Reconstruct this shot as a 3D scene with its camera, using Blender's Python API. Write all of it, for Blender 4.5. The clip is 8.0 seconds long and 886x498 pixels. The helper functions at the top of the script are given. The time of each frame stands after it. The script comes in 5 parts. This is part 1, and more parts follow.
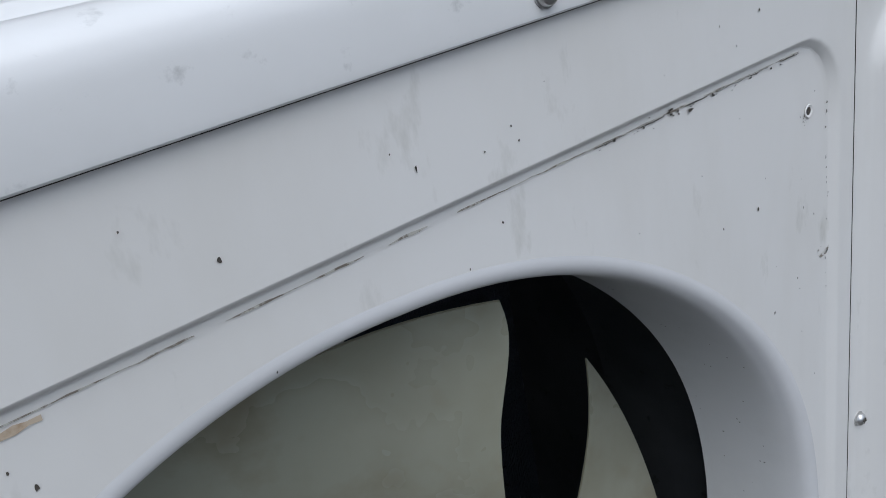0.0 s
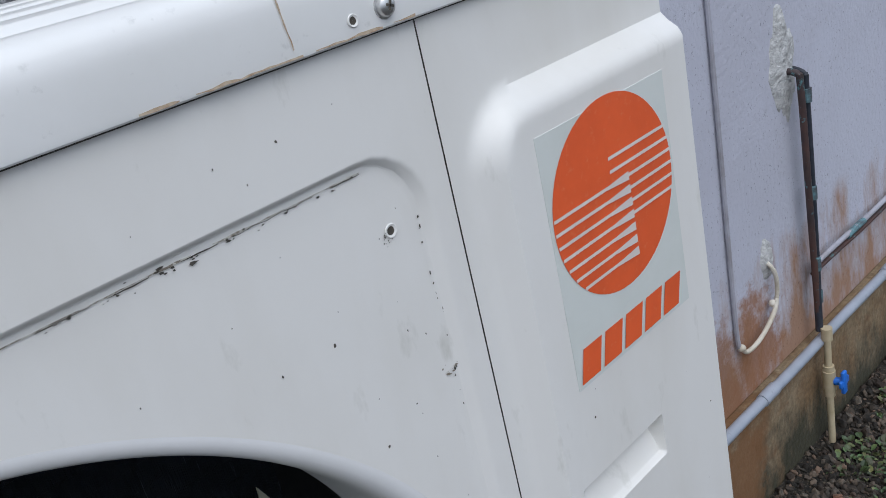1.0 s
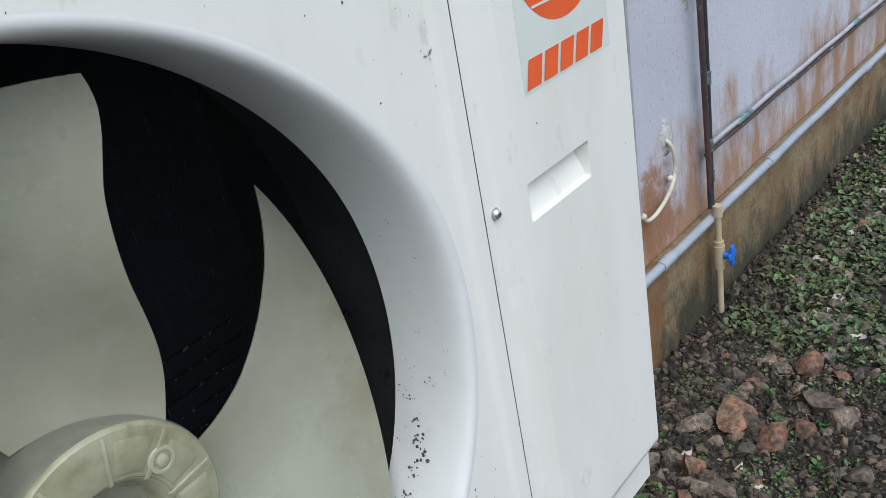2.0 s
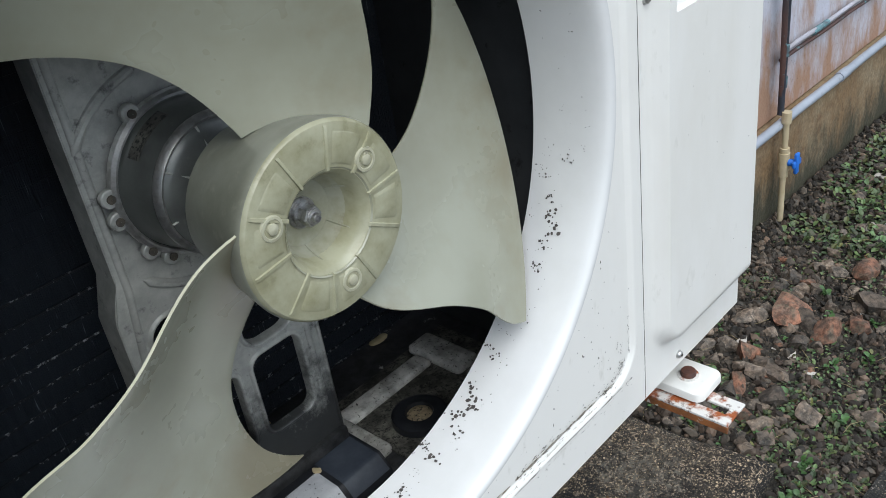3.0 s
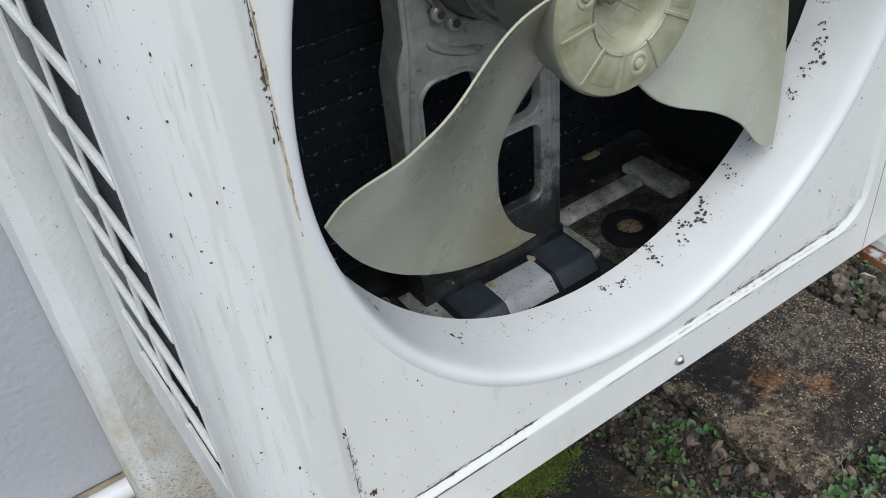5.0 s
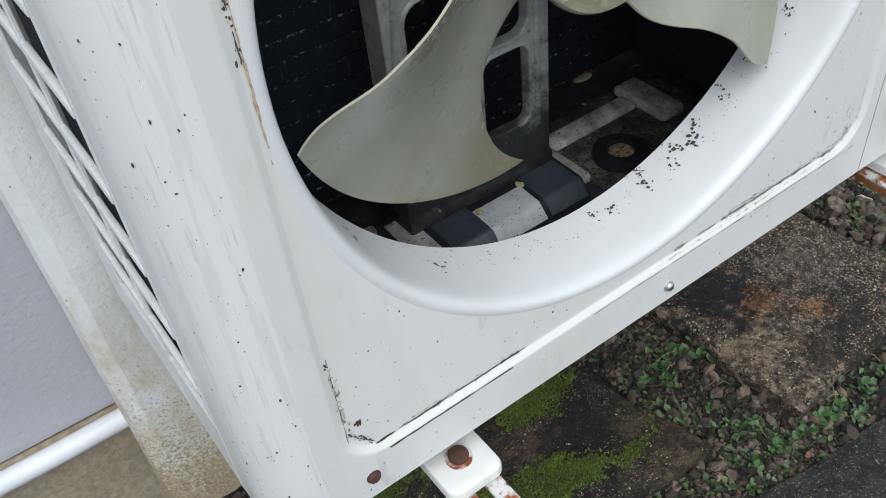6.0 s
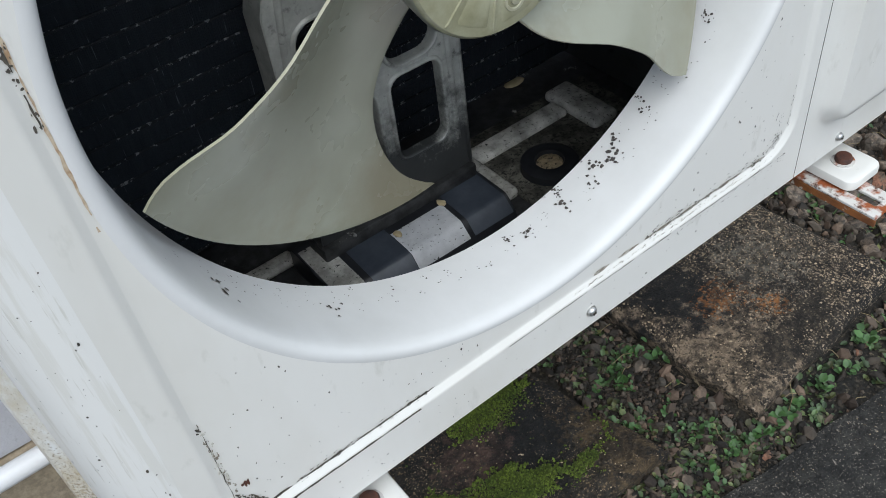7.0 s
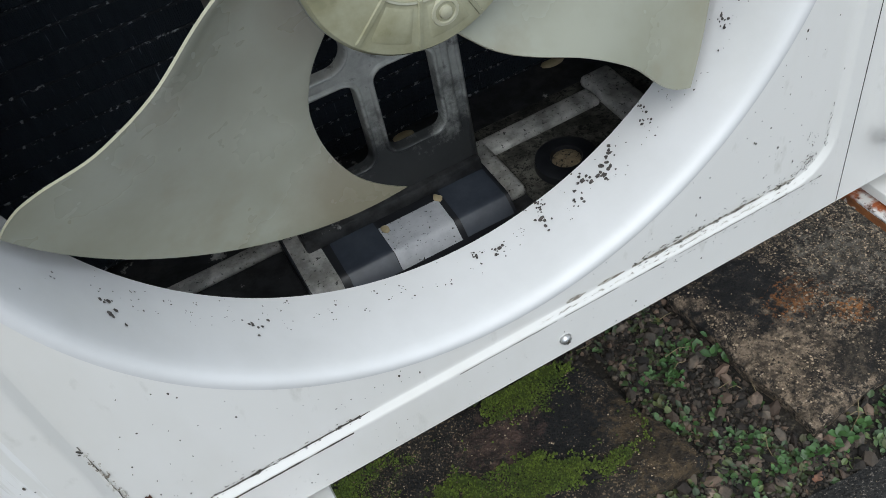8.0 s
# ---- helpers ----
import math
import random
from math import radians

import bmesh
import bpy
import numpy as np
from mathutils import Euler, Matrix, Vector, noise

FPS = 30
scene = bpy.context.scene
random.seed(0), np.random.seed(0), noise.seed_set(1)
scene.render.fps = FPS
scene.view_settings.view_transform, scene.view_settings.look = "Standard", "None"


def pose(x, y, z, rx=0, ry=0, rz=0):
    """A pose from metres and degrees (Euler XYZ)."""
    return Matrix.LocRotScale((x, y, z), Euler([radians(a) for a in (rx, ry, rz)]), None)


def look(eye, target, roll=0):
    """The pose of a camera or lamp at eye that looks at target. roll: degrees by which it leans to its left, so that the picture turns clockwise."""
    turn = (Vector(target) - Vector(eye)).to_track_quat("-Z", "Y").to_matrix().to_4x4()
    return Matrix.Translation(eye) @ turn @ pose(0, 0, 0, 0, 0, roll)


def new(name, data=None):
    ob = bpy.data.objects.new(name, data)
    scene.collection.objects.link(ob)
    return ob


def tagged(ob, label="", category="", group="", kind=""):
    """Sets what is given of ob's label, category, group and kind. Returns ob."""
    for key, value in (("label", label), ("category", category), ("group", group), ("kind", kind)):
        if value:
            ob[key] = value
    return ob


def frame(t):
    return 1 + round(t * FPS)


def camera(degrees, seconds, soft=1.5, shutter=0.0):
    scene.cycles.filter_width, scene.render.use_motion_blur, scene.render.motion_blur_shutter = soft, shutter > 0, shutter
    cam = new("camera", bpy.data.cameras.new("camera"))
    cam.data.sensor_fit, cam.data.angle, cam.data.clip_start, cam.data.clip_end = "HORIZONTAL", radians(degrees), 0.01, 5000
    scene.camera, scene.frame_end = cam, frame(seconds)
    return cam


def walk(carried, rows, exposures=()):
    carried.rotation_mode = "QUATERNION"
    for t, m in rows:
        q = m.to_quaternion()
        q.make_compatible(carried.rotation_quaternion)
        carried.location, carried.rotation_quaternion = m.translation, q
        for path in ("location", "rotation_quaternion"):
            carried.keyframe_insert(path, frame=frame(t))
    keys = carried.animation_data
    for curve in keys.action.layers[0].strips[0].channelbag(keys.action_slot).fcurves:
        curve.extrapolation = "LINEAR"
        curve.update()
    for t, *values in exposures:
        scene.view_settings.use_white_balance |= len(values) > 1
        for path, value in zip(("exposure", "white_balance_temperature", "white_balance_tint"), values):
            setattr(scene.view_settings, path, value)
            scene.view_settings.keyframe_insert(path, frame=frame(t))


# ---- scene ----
cam = camera(53.3, 8.0, soft=0.45)
PATH = [
    (0, (-0.095, 0.012, 1.525), (0.987, 1.498, 0.737), -10.3),
    (0.5, (0.032, -0.028, 1.546), (1.205, 1.42, 0.821), -12.3),
    (1, (0.112, -0.082, 1.526), (1.312, 1.325, 0.763), -13.3),
    (1.5, (0.054, -0.146, 1.473), (1.319, 1.148, 0.621), -12.3),
    (1.7, (-0.004, -0.16, 1.453), (1.284, 1.091, 0.572), -11.8),
    (2.8, (-0.236, -0.157, 1.345), (1.029, 1.065, 0.392), -9.4),
    (3, (-0.273, -0.157, 1.335), (0.922, 1.096, 0.333), -8.8),
    (3.5, (-0.343, -0.15, 1.317), (0.676, 1.157, 0.197), -7.5),
    (4, (-0.387, -0.138, 1.324), (0.549, 1.195, 0.164), -6.2),
    (4.5, (-0.415, -0.138, 1.333), (0.477, 1.21, 0.155), -5.4),
    (5, (-0.406, -0.135, 1.316), (0.421, 1.201, 0.079), -6.0),
    (5.2, (-0.395, -0.134, 1.31), (0.403, 1.181, 0.032), -6.4),
    (6.3, (-0.387, -0.129, 1.303), (0.363, 1.12, -0.068), -7.8),
    (6.5, (-0.388, -0.137, 1.313), (0.358, 1.114, -0.058), -8.5),
    (7, (-0.287, -0.121, 1.296), (0.475, 1.093, -0.099), -8.3),
    (7.5, (-0.167, -0.127, 1.28), (0.478, 1.087, -0.172), -9.4),
    (8, (-0.104, -0.127, 1.287), (0.324, 1.164, -0.18), -13.5),
]
EXPOSURES = [(0, -0.36, 6250, 14), (0.5, -0.38, 6250, 15), (1.0, -0.26, 6300, 14), (1.5, 0.0, 6420, 11), (3.0, 0.32, 6500, 10), (3.5, 0.12, 6500, 10), (4.5, 0.10, 6500, 10),
             (6.5, 0.10, 6500, 10), (7.5, 0.10, 6500, 10), (8, 0.04, 6500, 10)]
walk(cam, [(t, look(eye, target, roll)) for t, eye, target, roll in PATH], EXPOSURES)

# ---- sky and sun: a bright overcast day ----
world = bpy.data.worlds.new("overcast_sky")
world.use_nodes = True
scene.world = world
wn = world.node_tree.nodes
sky = wn.new("ShaderNodeTexSky")
sky.sky_type, sky.sun_disc = "NISHITA", False
sky.sun_elevation, sky.sun_rotation = radians(57), radians(202)
sky.air_density, sky.dust_density, sky.ozone_density = 1.0, 6.0, 1.0
haze = wn.new("ShaderNodeMix")
haze.data_type = "RGBA"
haze.inputs[0].default_value = 0.75
haze.inputs[7].default_value = (8.1, 9.4, 11.0, 1)
world.node_tree.links.new(sky.outputs[0], haze.inputs[6])
world.node_tree.links.new(haze.outputs[2], wn["Background"].inputs[0])
wn["Background"].inputs[1].default_value = 0.105
sun_data = bpy.data.lights.new("sun", "SUN")
sun_data.energy, sun_data.angle, sun_data.color = 1.9, radians(60), (0.93, 0.985, 1.0)
sun = new("sun", sun_data)
sun.matrix_world = look((-1.4, -3.3, 6.6), (0.1, 0.3, 0.5))


# ---- materials ----
def surf(name, a, b, scale=8.0, rough=0.5, metal=0.0, bump=0.0, bump_scale=200.0, bump_dist=0.001, mix=(0.4, 0.65),
         fine=None, fine_scale=150.0, fine_mix=(0.55, 0.7), stretch=(1, 1, 1), random_value=0.0, rough2=None, bump_detail=6.0, coat=0.0):
    """Two-scale procedural surface: base a with patches of b, fine marks of colour fine, and relief."""
    m = bpy.data.materials.new(name)
    m.use_nodes = True
    n, l = m.node_tree.nodes, m.node_tree.links
    p = n["Principled BSDF"]
    geo = n.new("ShaderNodeNewGeometry")
    vec = n.new("ShaderNodeVectorMath")
    vec.operation = "MULTIPLY"
    vec.inputs[1].default_value = stretch
    l.new(geo.outputs["Position"], vec.inputs[0])

    def noise_band(s, lo, hi, detail=5.0):
        t = n.new("ShaderNodeTexNoise")
        t.inputs["Scale"].default_value, t.inputs["Detail"].default_value = s, detail
        t.inputs["Roughness"].default_value = 0.62
        l.new(vec.outputs[0], t.inputs["Vector"])
        r = n.new("ShaderNodeMapRange")
        r.inputs[1].default_value, r.inputs[2].default_value = lo, hi
        l.new(t.outputs[0], r.inputs[0])
        return r.outputs[0], t.outputs[0]

    def blend(fac, c1, c2):
        x = n.new("ShaderNodeMix")
        x.data_type = "RGBA"
        if fac is not None:
            l.new(fac, x.inputs[0])
        for slot, c in ((6, c1), (7, c2)):
            if isinstance(c, tuple):
                x.inputs[slot].default_value = (*c, 1)
            else:
                l.new(c, x.inputs[slot])
        return x
    f1, raw = noise_band(scale, *mix)
    col = blend(f1, a, b).outputs[2]
    if fine:
        f2, _ = noise_band(fine_scale, *fine_mix)
        col = blend(f2, col, fine).outputs[2]
    if random_value:
        info = n.new("ShaderNodeObjectInfo")
        hsv = n.new("ShaderNodeHueSaturation")
        r = n.new("ShaderNodeMapRange")
        r.inputs[3].default_value, r.inputs[4].default_value = 1 - random_value, 1 + random_value
        l.new(info.outputs["Random"], r.inputs[0])
        l.new(r.outputs[0], hsv.inputs["Value"])
        l.new(col, hsv.inputs["Color"])
        col = hsv.outputs[0]
    l.new(col, p.inputs["Base Color"])
    p.inputs["Metallic"].default_value = metal
    p.inputs["Roughness"].default_value = rough
    p.inputs["Coat Weight"].default_value = coat
    p.inputs["Coat Roughness"].default_value = 0.2
    if rough2 is not None:
        r = n.new("ShaderNodeMapRange")
        r.inputs[1].default_value, r.inputs[2].default_value = mix
        r.inputs[3].default_value, r.inputs[4].default_value = rough, rough2
        l.new(raw, r.inputs[0])
        l.new(r.outputs[0], p.inputs["Roughness"])
    if bump:
        t = n.new("ShaderNodeTexNoise")
        t.inputs["Scale"].default_value, t.inputs["Detail"].default_value = bump_scale, bump_detail
        l.new(vec.outputs[0], t.inputs["Vector"])
        bp = n.new("ShaderNodeBump")
        bp.inputs["Strength"].default_value, bp.inputs["Distance"].default_value = bump, bump_dist
        l.new(t.outputs[0], bp.inputs["Height"])
        l.new(bp.outputs[0], p.inputs["Normal"])
    return m


def stain(m, colour, low, high, scale, strength, lo=0.4, hi=0.62, stretch=(1, 1, 0.35), x_from=-50.0):
    """Adds a splashed stain between two heights (low full, high none), broken up by noise."""
    n, l = m.node_tree.nodes, m.node_tree.links
    p = n["Principled BSDF"]
    old = p.inputs["Base Color"].links[0].from_socket
    geo = n.new("ShaderNodeNewGeometry")
    sep = n.new("ShaderNodeSeparateXYZ")
    l.new(geo.outputs["Position"], sep.inputs[0])
    r = n.new("ShaderNodeMapRange")
    r.inputs[1].default_value, r.inputs[2].default_value = high, low
    l.new(sep.outputs[2], r.inputs[0])
    v = n.new("ShaderNodeVectorMath")
    v.operation = "MULTIPLY"
    v.inputs[1].default_value = stretch
    l.new(geo.outputs["Position"], v.inputs[0])
    t = n.new("ShaderNodeTexNoise")
    t.inputs["Scale"].default_value, t.inputs["Detail"].default_value, t.inputs["Roughness"].default_value = scale, 8, 0.7
    l.new(v.outputs[0], t.inputs["Vector"])
    add = n.new("ShaderNodeMath")
    add.operation = "MULTIPLY_ADD"
    l.new(r.outputs[0], add.inputs[0])
    add.inputs[1].default_value = 0.32
    l.new(t.outputs[0], add.inputs[2])
    r2 = n.new("ShaderNodeMapRange")
    r2.inputs[1].default_value, r2.inputs[2].default_value, r2.inputs[4].default_value = lo + 0.16, hi + 0.16, strength
    l.new(add.outputs[0], r2.inputs[0])
    side = n.new("ShaderNodeMapRange")
    side.inputs[1].default_value, side.inputs[2].default_value = x_from, x_from + 0.8
    l.new(sep.outputs[0], side.inputs[0])
    mask = n.new("ShaderNodeMath")
    mask.operation = "MULTIPLY"
    mul = n.new("ShaderNodeMath")
    mul.operation = "MULTIPLY"
    gate = n.new("ShaderNodeMapRange")
    gate.inputs[1].default_value, gate.inputs[2].default_value = 0.0, 0.12
    l.new(r.outputs[0], gate.inputs[0])
    l.new(r2.outputs[0], mul.inputs[0])
    l.new(gate.outputs[0], mask.inputs[0])
    l.new(side.outputs[0], mask.inputs[1])
    l.new(mask.outputs[0], mul.inputs[1])
    x = n.new("ShaderNodeMix")
    x.data_type = "RGBA"
    l.new(mul.outputs[0], x.inputs[0])
    l.new(old, x.inputs[6])
    x.inputs[7].default_value = (*colour, 1)
    l.new(x.outputs[2], p.inputs["Base Color"])
    return m


def blotch(m, centre, size, colour, strength, rag=0.5, scale=14.0, fine=0.0):
    """A ragged patch of colour with its own shape round a place, stains included."""
    n, l = m.node_tree.nodes, m.node_tree.links
    p = n["Principled BSDF"]
    old = p.inputs["Base Color"].links[0].from_socket
    geo = n.new("ShaderNodeNewGeometry")
    off = n.new("ShaderNodeVectorMath")
    off.operation = "SUBTRACT"
    off.inputs[1].default_value = centre
    l.new(geo.outputs["Position"], off.inputs[0])
    sc = n.new("ShaderNodeVectorMath")
    sc.operation = "DIVIDE"
    sc.inputs[1].default_value = size
    l.new(off.outputs[0], sc.inputs[0])
    ln = n.new("ShaderNodeVectorMath")
    ln.operation = "LENGTH"
    l.new(sc.outputs[0], ln.inputs[0])
    t = n.new("ShaderNodeTexNoise")
    t.inputs["Scale"].default_value, t.inputs["Detail"].default_value, t.inputs["Roughness"].default_value = scale, 8, 0.72
    l.new(geo.outputs["Position"], t.inputs["Vector"])
    ma = n.new("ShaderNodeMath")
    ma.operation = "MULTIPLY_ADD"
    l.new(t.outputs[0], ma.inputs[0])
    ma.inputs[1].default_value = rag * 4
    l.new(ln.outputs["Value"], ma.inputs[2])
    r = n.new("ShaderNodeMapRange")
    r.inputs[1].default_value, r.inputs[2].default_value = 1.0 + rag * 2.0, 0.75 + rag * 2.0 - 0.25
    r.inputs[4].default_value = strength
    l.new(ma.outputs[0], r.inputs[0])
    x = n.new("ShaderNodeMix")
    x.data_type = "RGBA"
    l.new(r.outputs[0], x.inputs[0])
    l.new(old, x.inputs[6])
    x.inputs[7].default_value = (*colour, 1)
    l.new(x.outputs[2], p.inputs["Base Color"])
    return m


def mottle(m, scale, low, high, lo=0.40, hi=0.62, detail=6.0):
    """Uneven tone and soiling of a rough surface: noise that darkens and lightens its colour."""
    n, l = m.node_tree.nodes, m.node_tree.links
    p = n["Principled BSDF"]
    old = p.inputs["Base Color"].links[0].from_socket
    geo = n.new("ShaderNodeNewGeometry")
    t = n.new("ShaderNodeTexNoise")
    t.inputs["Scale"].default_value, t.inputs["Detail"].default_value, t.inputs["Roughness"].default_value = scale, detail, 0.68
    l.new(geo.outputs["Position"], t.inputs["Vector"])
    r = n.new("ShaderNodeMapRange")
    r.inputs[1].default_value, r.inputs[2].default_value, r.inputs[3].default_value, r.inputs[4].default_value = lo, hi, low, high
    l.new(t.outputs[0], r.inputs[0])
    h = n.new("ShaderNodeHueSaturation")
    l.new(r.outputs[0], h.inputs["Value"])
    l.new(old, h.inputs["Color"])
    l.new(h.outputs[0], p.inputs["Base Color"])
    return m


def per_island(m, lo, hi, odd=None):
    """Lets the brightness differ from piece to piece of a joined mesh, and tints some pieces with an odd colour."""
    n, l = m.node_tree.nodes, m.node_tree.links
    p = n["Principled BSDF"]
    old = p.inputs["Base Color"].links[0].from_socket
    geo = n.new("ShaderNodeNewGeometry")
    r = n.new("ShaderNodeMapRange")
    r.inputs[3].default_value, r.inputs[4].default_value = lo, hi
    pw = n.new("ShaderNodeMath")
    pw.operation = "POWER"
    pw.inputs[1].default_value = 2.2
    l.new(geo.outputs["Random Per Island"], pw.inputs[0])
    l.new(pw.outputs[0], r.inputs[0])
    h = n.new("ShaderNodeHueSaturation")
    l.new(r.outputs[0], h.inputs["Value"])
    if odd:
        fr = n.new("ShaderNodeMath")
        fr.operation = "MULTIPLY"
        fr.inputs[1].default_value = 37.3
        l.new(geo.outputs["Random Per Island"], fr.inputs[0])
        fc = n.new("ShaderNodeMath")
        fc.operation = "FRACT"
        l.new(fr.outputs[0], fc.inputs[0])
        rg = n.new("ShaderNodeMapRange")
        rg.inputs[1].default_value, rg.inputs[2].default_value, rg.inputs[4].default_value = 0.55, 1.0, 0.9
        l.new(fc.outputs[0], rg.inputs[0])
        x = n.new("ShaderNodeMix")
        x.data_type = "RGBA"
        l.new(rg.outputs[0], x.inputs[0])
        l.new(old, x.inputs[6])
        x.inputs[7].default_value = (*odd, 1)
        old = x.outputs[2]
    l.new(old, h.inputs["Color"])
    l.new(h.outputs[0], p.inputs["Base Color"])
    return m


WHITE = surf("white_enamel", (0.762, 0.752, 0.718), (0.695, 0.678, 0.630), 6, 0.34, bump=0.05, bump_scale=60, bump_dist=0.002,
             mix=(0.42, 0.7), fine=(0.56, 0.55, 0.50), fine_scale=38, fine_mix=(0.62, 0.8), stretch=(1, 1, 0.4), rough2=0.45)
WHITE_SIDE = surf("white_enamel_streaked", (0.775, 0.770, 0.745), (0.715, 0.705, 0.665), 95, 0.34, bump=0.05, bump_scale=60, bump_dist=0.002,
                  mix=(0.54, 0.60), fine=(0.655, 0.645, 0.60), fine_scale=260, fine_mix=(0.60, 0.66), stretch=(1, 1, 0.055))
LIDWHITE = surf("white_enamel_lid", (0.81, 0.81, 0.79), (0.755, 0.755, 0.73), 7, 0.3, bump=0.06, bump_scale=50, bump_dist=0.002,
                mix=(0.4, 0.7), fine=(0.52, 0.52, 0.50), fine_scale=70, fine_mix=(0.63, 0.8))
RINGWHITE = surf("white_ring_enamel", (0.705, 0.705, 0.70), (0.645, 0.645, 0.635), 9, 0.27, mix=(0.4, 0.7), bump=0.04, bump_scale=70, bump_dist=0.002)
FAN = surf("aged_cream_plastic", (0.305, 0.310, 0.243), (0.232, 0.228, 0.165), 6, 0.24, bump=0.08, bump_scale=120, bump_dist=0.001,
           mix=(0.38, 0.68), fine=(0.215, 0.190, 0.125), fine_scale=11, fine_mix=(0.52, 0.80), rough2=0.38, coat=0.3)
HUB = surf("aged_cream_plastic_hub", (0.36, 0.355, 0.25), (0.255, 0.245, 0.150), 30, 0.24, bump=0.15, bump_scale=90, bump_dist=0.001,
           mix=(0.38, 0.66), fine=(0.23, 0.22, 0.14), fine_scale=60, fine_mix=(0.6, 0.75))
HUBCUP = surf("hub_cup_plastic", (0.33, 0.33, 0.255), (0.25, 0.245, 0.165), 40, 0.26, fine=(0.20, 0.17, 0.10), fine_scale=30, fine_mix=(0.58, 0.72), coat=0.3)
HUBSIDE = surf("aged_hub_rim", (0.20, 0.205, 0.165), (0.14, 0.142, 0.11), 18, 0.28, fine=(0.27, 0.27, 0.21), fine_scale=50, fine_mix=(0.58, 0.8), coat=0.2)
FANEDGE = surf("cream_edge", (0.42, 0.41, 0.30), (0.34, 0.325, 0.23), 30, 0.45)
NUTSTEEL = surf("dull_nut_steel", (0.48, 0.48, 0.475), (0.24, 0.235, 0.23), 160, 0.32, metal=0.85)
STEEL = surf("zinc_steel", (0.68, 0.68, 0.67), (0.45, 0.44, 0.42), 90, 0.30, metal=0.9, rough2=0.5)
GALV = surf("dull_galvanised_steel", (0.46, 0.47, 0.44), (0.35, 0.355, 0.335), 14, 0.42, metal=0.2, bump=0.1, bump_scale=80,
            fine=(0.08, 0.08, 0.08), fine_scale=70, fine_mix=(0.6, 0.75))
MOTOR = surf("motor_can", (0.15, 0.16, 0.15), (0.10, 0.105, 0.10), 20, 0.34, metal=0.35, fine=(0.17, 0.17, 0.16), fine_scale=120, fine_mix=(0.6, 0.8))
# Pale flecks put sparkle on the fins into the colour.
COIL = surf("black_coil_fins", (0.018, 0.025, 0.036), (0.026, 0.034, 0.046), 10, 0.5, metal=0.2, bump=0.9, bump_scale=60, bump_dist=0.004,
            stretch=(14, 14, 0.6), fine=(0.17, 0.20, 0.23), fine_scale=34, fine_mix=(0.66, 0.72))
# Pale specks stand for light caught on the fin edges, put into the colour.
FINGLINT = surf("painted_fin_glints", (0.02, 0.024, 0.03), (0.028, 0.032, 0.04), 20, 0.45, metal=0.3, fine=(0.36, 0.38, 0.41), fine_scale=170, fine_mix=(0.56, 0.62))
COILSIDE = surf("grey_coil_fins", (0.030, 0.038, 0.042), (0.020, 0.026, 0.029), 10, 0.5, metal=0.3, bump=0.9, bump_scale=60, bump_dist=0.003, stretch=(14, 14, 0.6))
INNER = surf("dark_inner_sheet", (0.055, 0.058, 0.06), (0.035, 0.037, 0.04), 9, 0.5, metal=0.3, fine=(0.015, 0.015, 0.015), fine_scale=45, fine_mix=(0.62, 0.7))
PAN = surf("grimy_base_pan", (0.020, 0.021, 0.023), (0.035, 0.036, 0.037), 14, 0.55, fine=(0.32, 0.32, 0.31), fine_scale=30, fine_mix=(0.66, 0.69), bump=0.3, bump_scale=160)
PANWORN = surf("worn_grey_pan", (0.52, 0.515, 0.49), (0.32, 0.315, 0.285), 30, 0.6, fine=(0.02, 0.02, 0.019), fine_scale=240, fine_mix=(0.60, 0.65), bump=0.4, bump_scale=260)
PANMID = surf("half_worn_pan", (0.17, 0.165, 0.14), (0.05, 0.049, 0.043), 26, 0.6, fine=(0.016, 0.016, 0.015), fine_scale=280, fine_mix=(0.52, 0.60), bump=0.5, bump_scale=220)
DRAINMUD = surf("dried_mud_plug", (0.30, 0.235, 0.145), (0.16, 0.125, 0.08), 120, 0.8, fine=(0.03, 0.027, 0.02), fine_scale=260, fine_mix=(0.54, 0.60), bump=0.6, bump_scale=260)
STICKER = surf("worn_foil", (0.50, 0.515, 0.54), (0.40, 0.415, 0.44), 60, 0.4, fine=(0.03, 0.03, 0.03), fine_scale=260, fine_mix=(0.62, 0.66))
BLACKRUB = surf("black_rubber", (0.012, 0.013, 0.016), (0.02, 0.022, 0.026), 40, 0.4, fine=(0.07, 0.07, 0.07), fine_scale=110, fine_mix=(0.66, 0.8))
TAPE = surf("dark_blue_tape", (0.035, 0.043, 0.058), (0.055, 0.066, 0.085), 30, 0.35)
CREAM = surf("cream_deposit", (0.50, 0.42, 0.26), (0.38, 0.31, 0.18), 60, 0.7)
RUST = surf("rusted_white_steel", (0.62, 0.60, 0.57), (0.30, 0.075, 0.018), 26, 0.6, mix=(0.47, 0.55), fine=(0.09, 0.035, 0.018), fine_scale=90,
            fine_mix=(0.55, 0.65), bump=0.5, bump_scale=200, bump_dist=0.001)
RUSTFLANGE = surf("flaking_rust", (0.30, 0.105, 0.030), (0.13, 0.050, 0.022), 40, 0.75, fine=(0.55, 0.50, 0.44), fine_scale=70, fine_mix=(0.60, 0.64), bump=0.6, bump_scale=240, bump_dist=0.001)
BOLT = surf("rusty_bolt", (0.10, 0.035, 0.02), (0.05, 0.025, 0.02), 120, 0.7, bump=0.5, bump_scale=400)
RUSTMARK = surf("rust_bleed", (0.56, 0.46, 0.34), (0.36, 0.23, 0.13), 160, 0.6)
SPECK = surf("brown_black_mould", (0.045, 0.040, 0.038), (0.12, 0.105, 0.095), 300, 0.8)
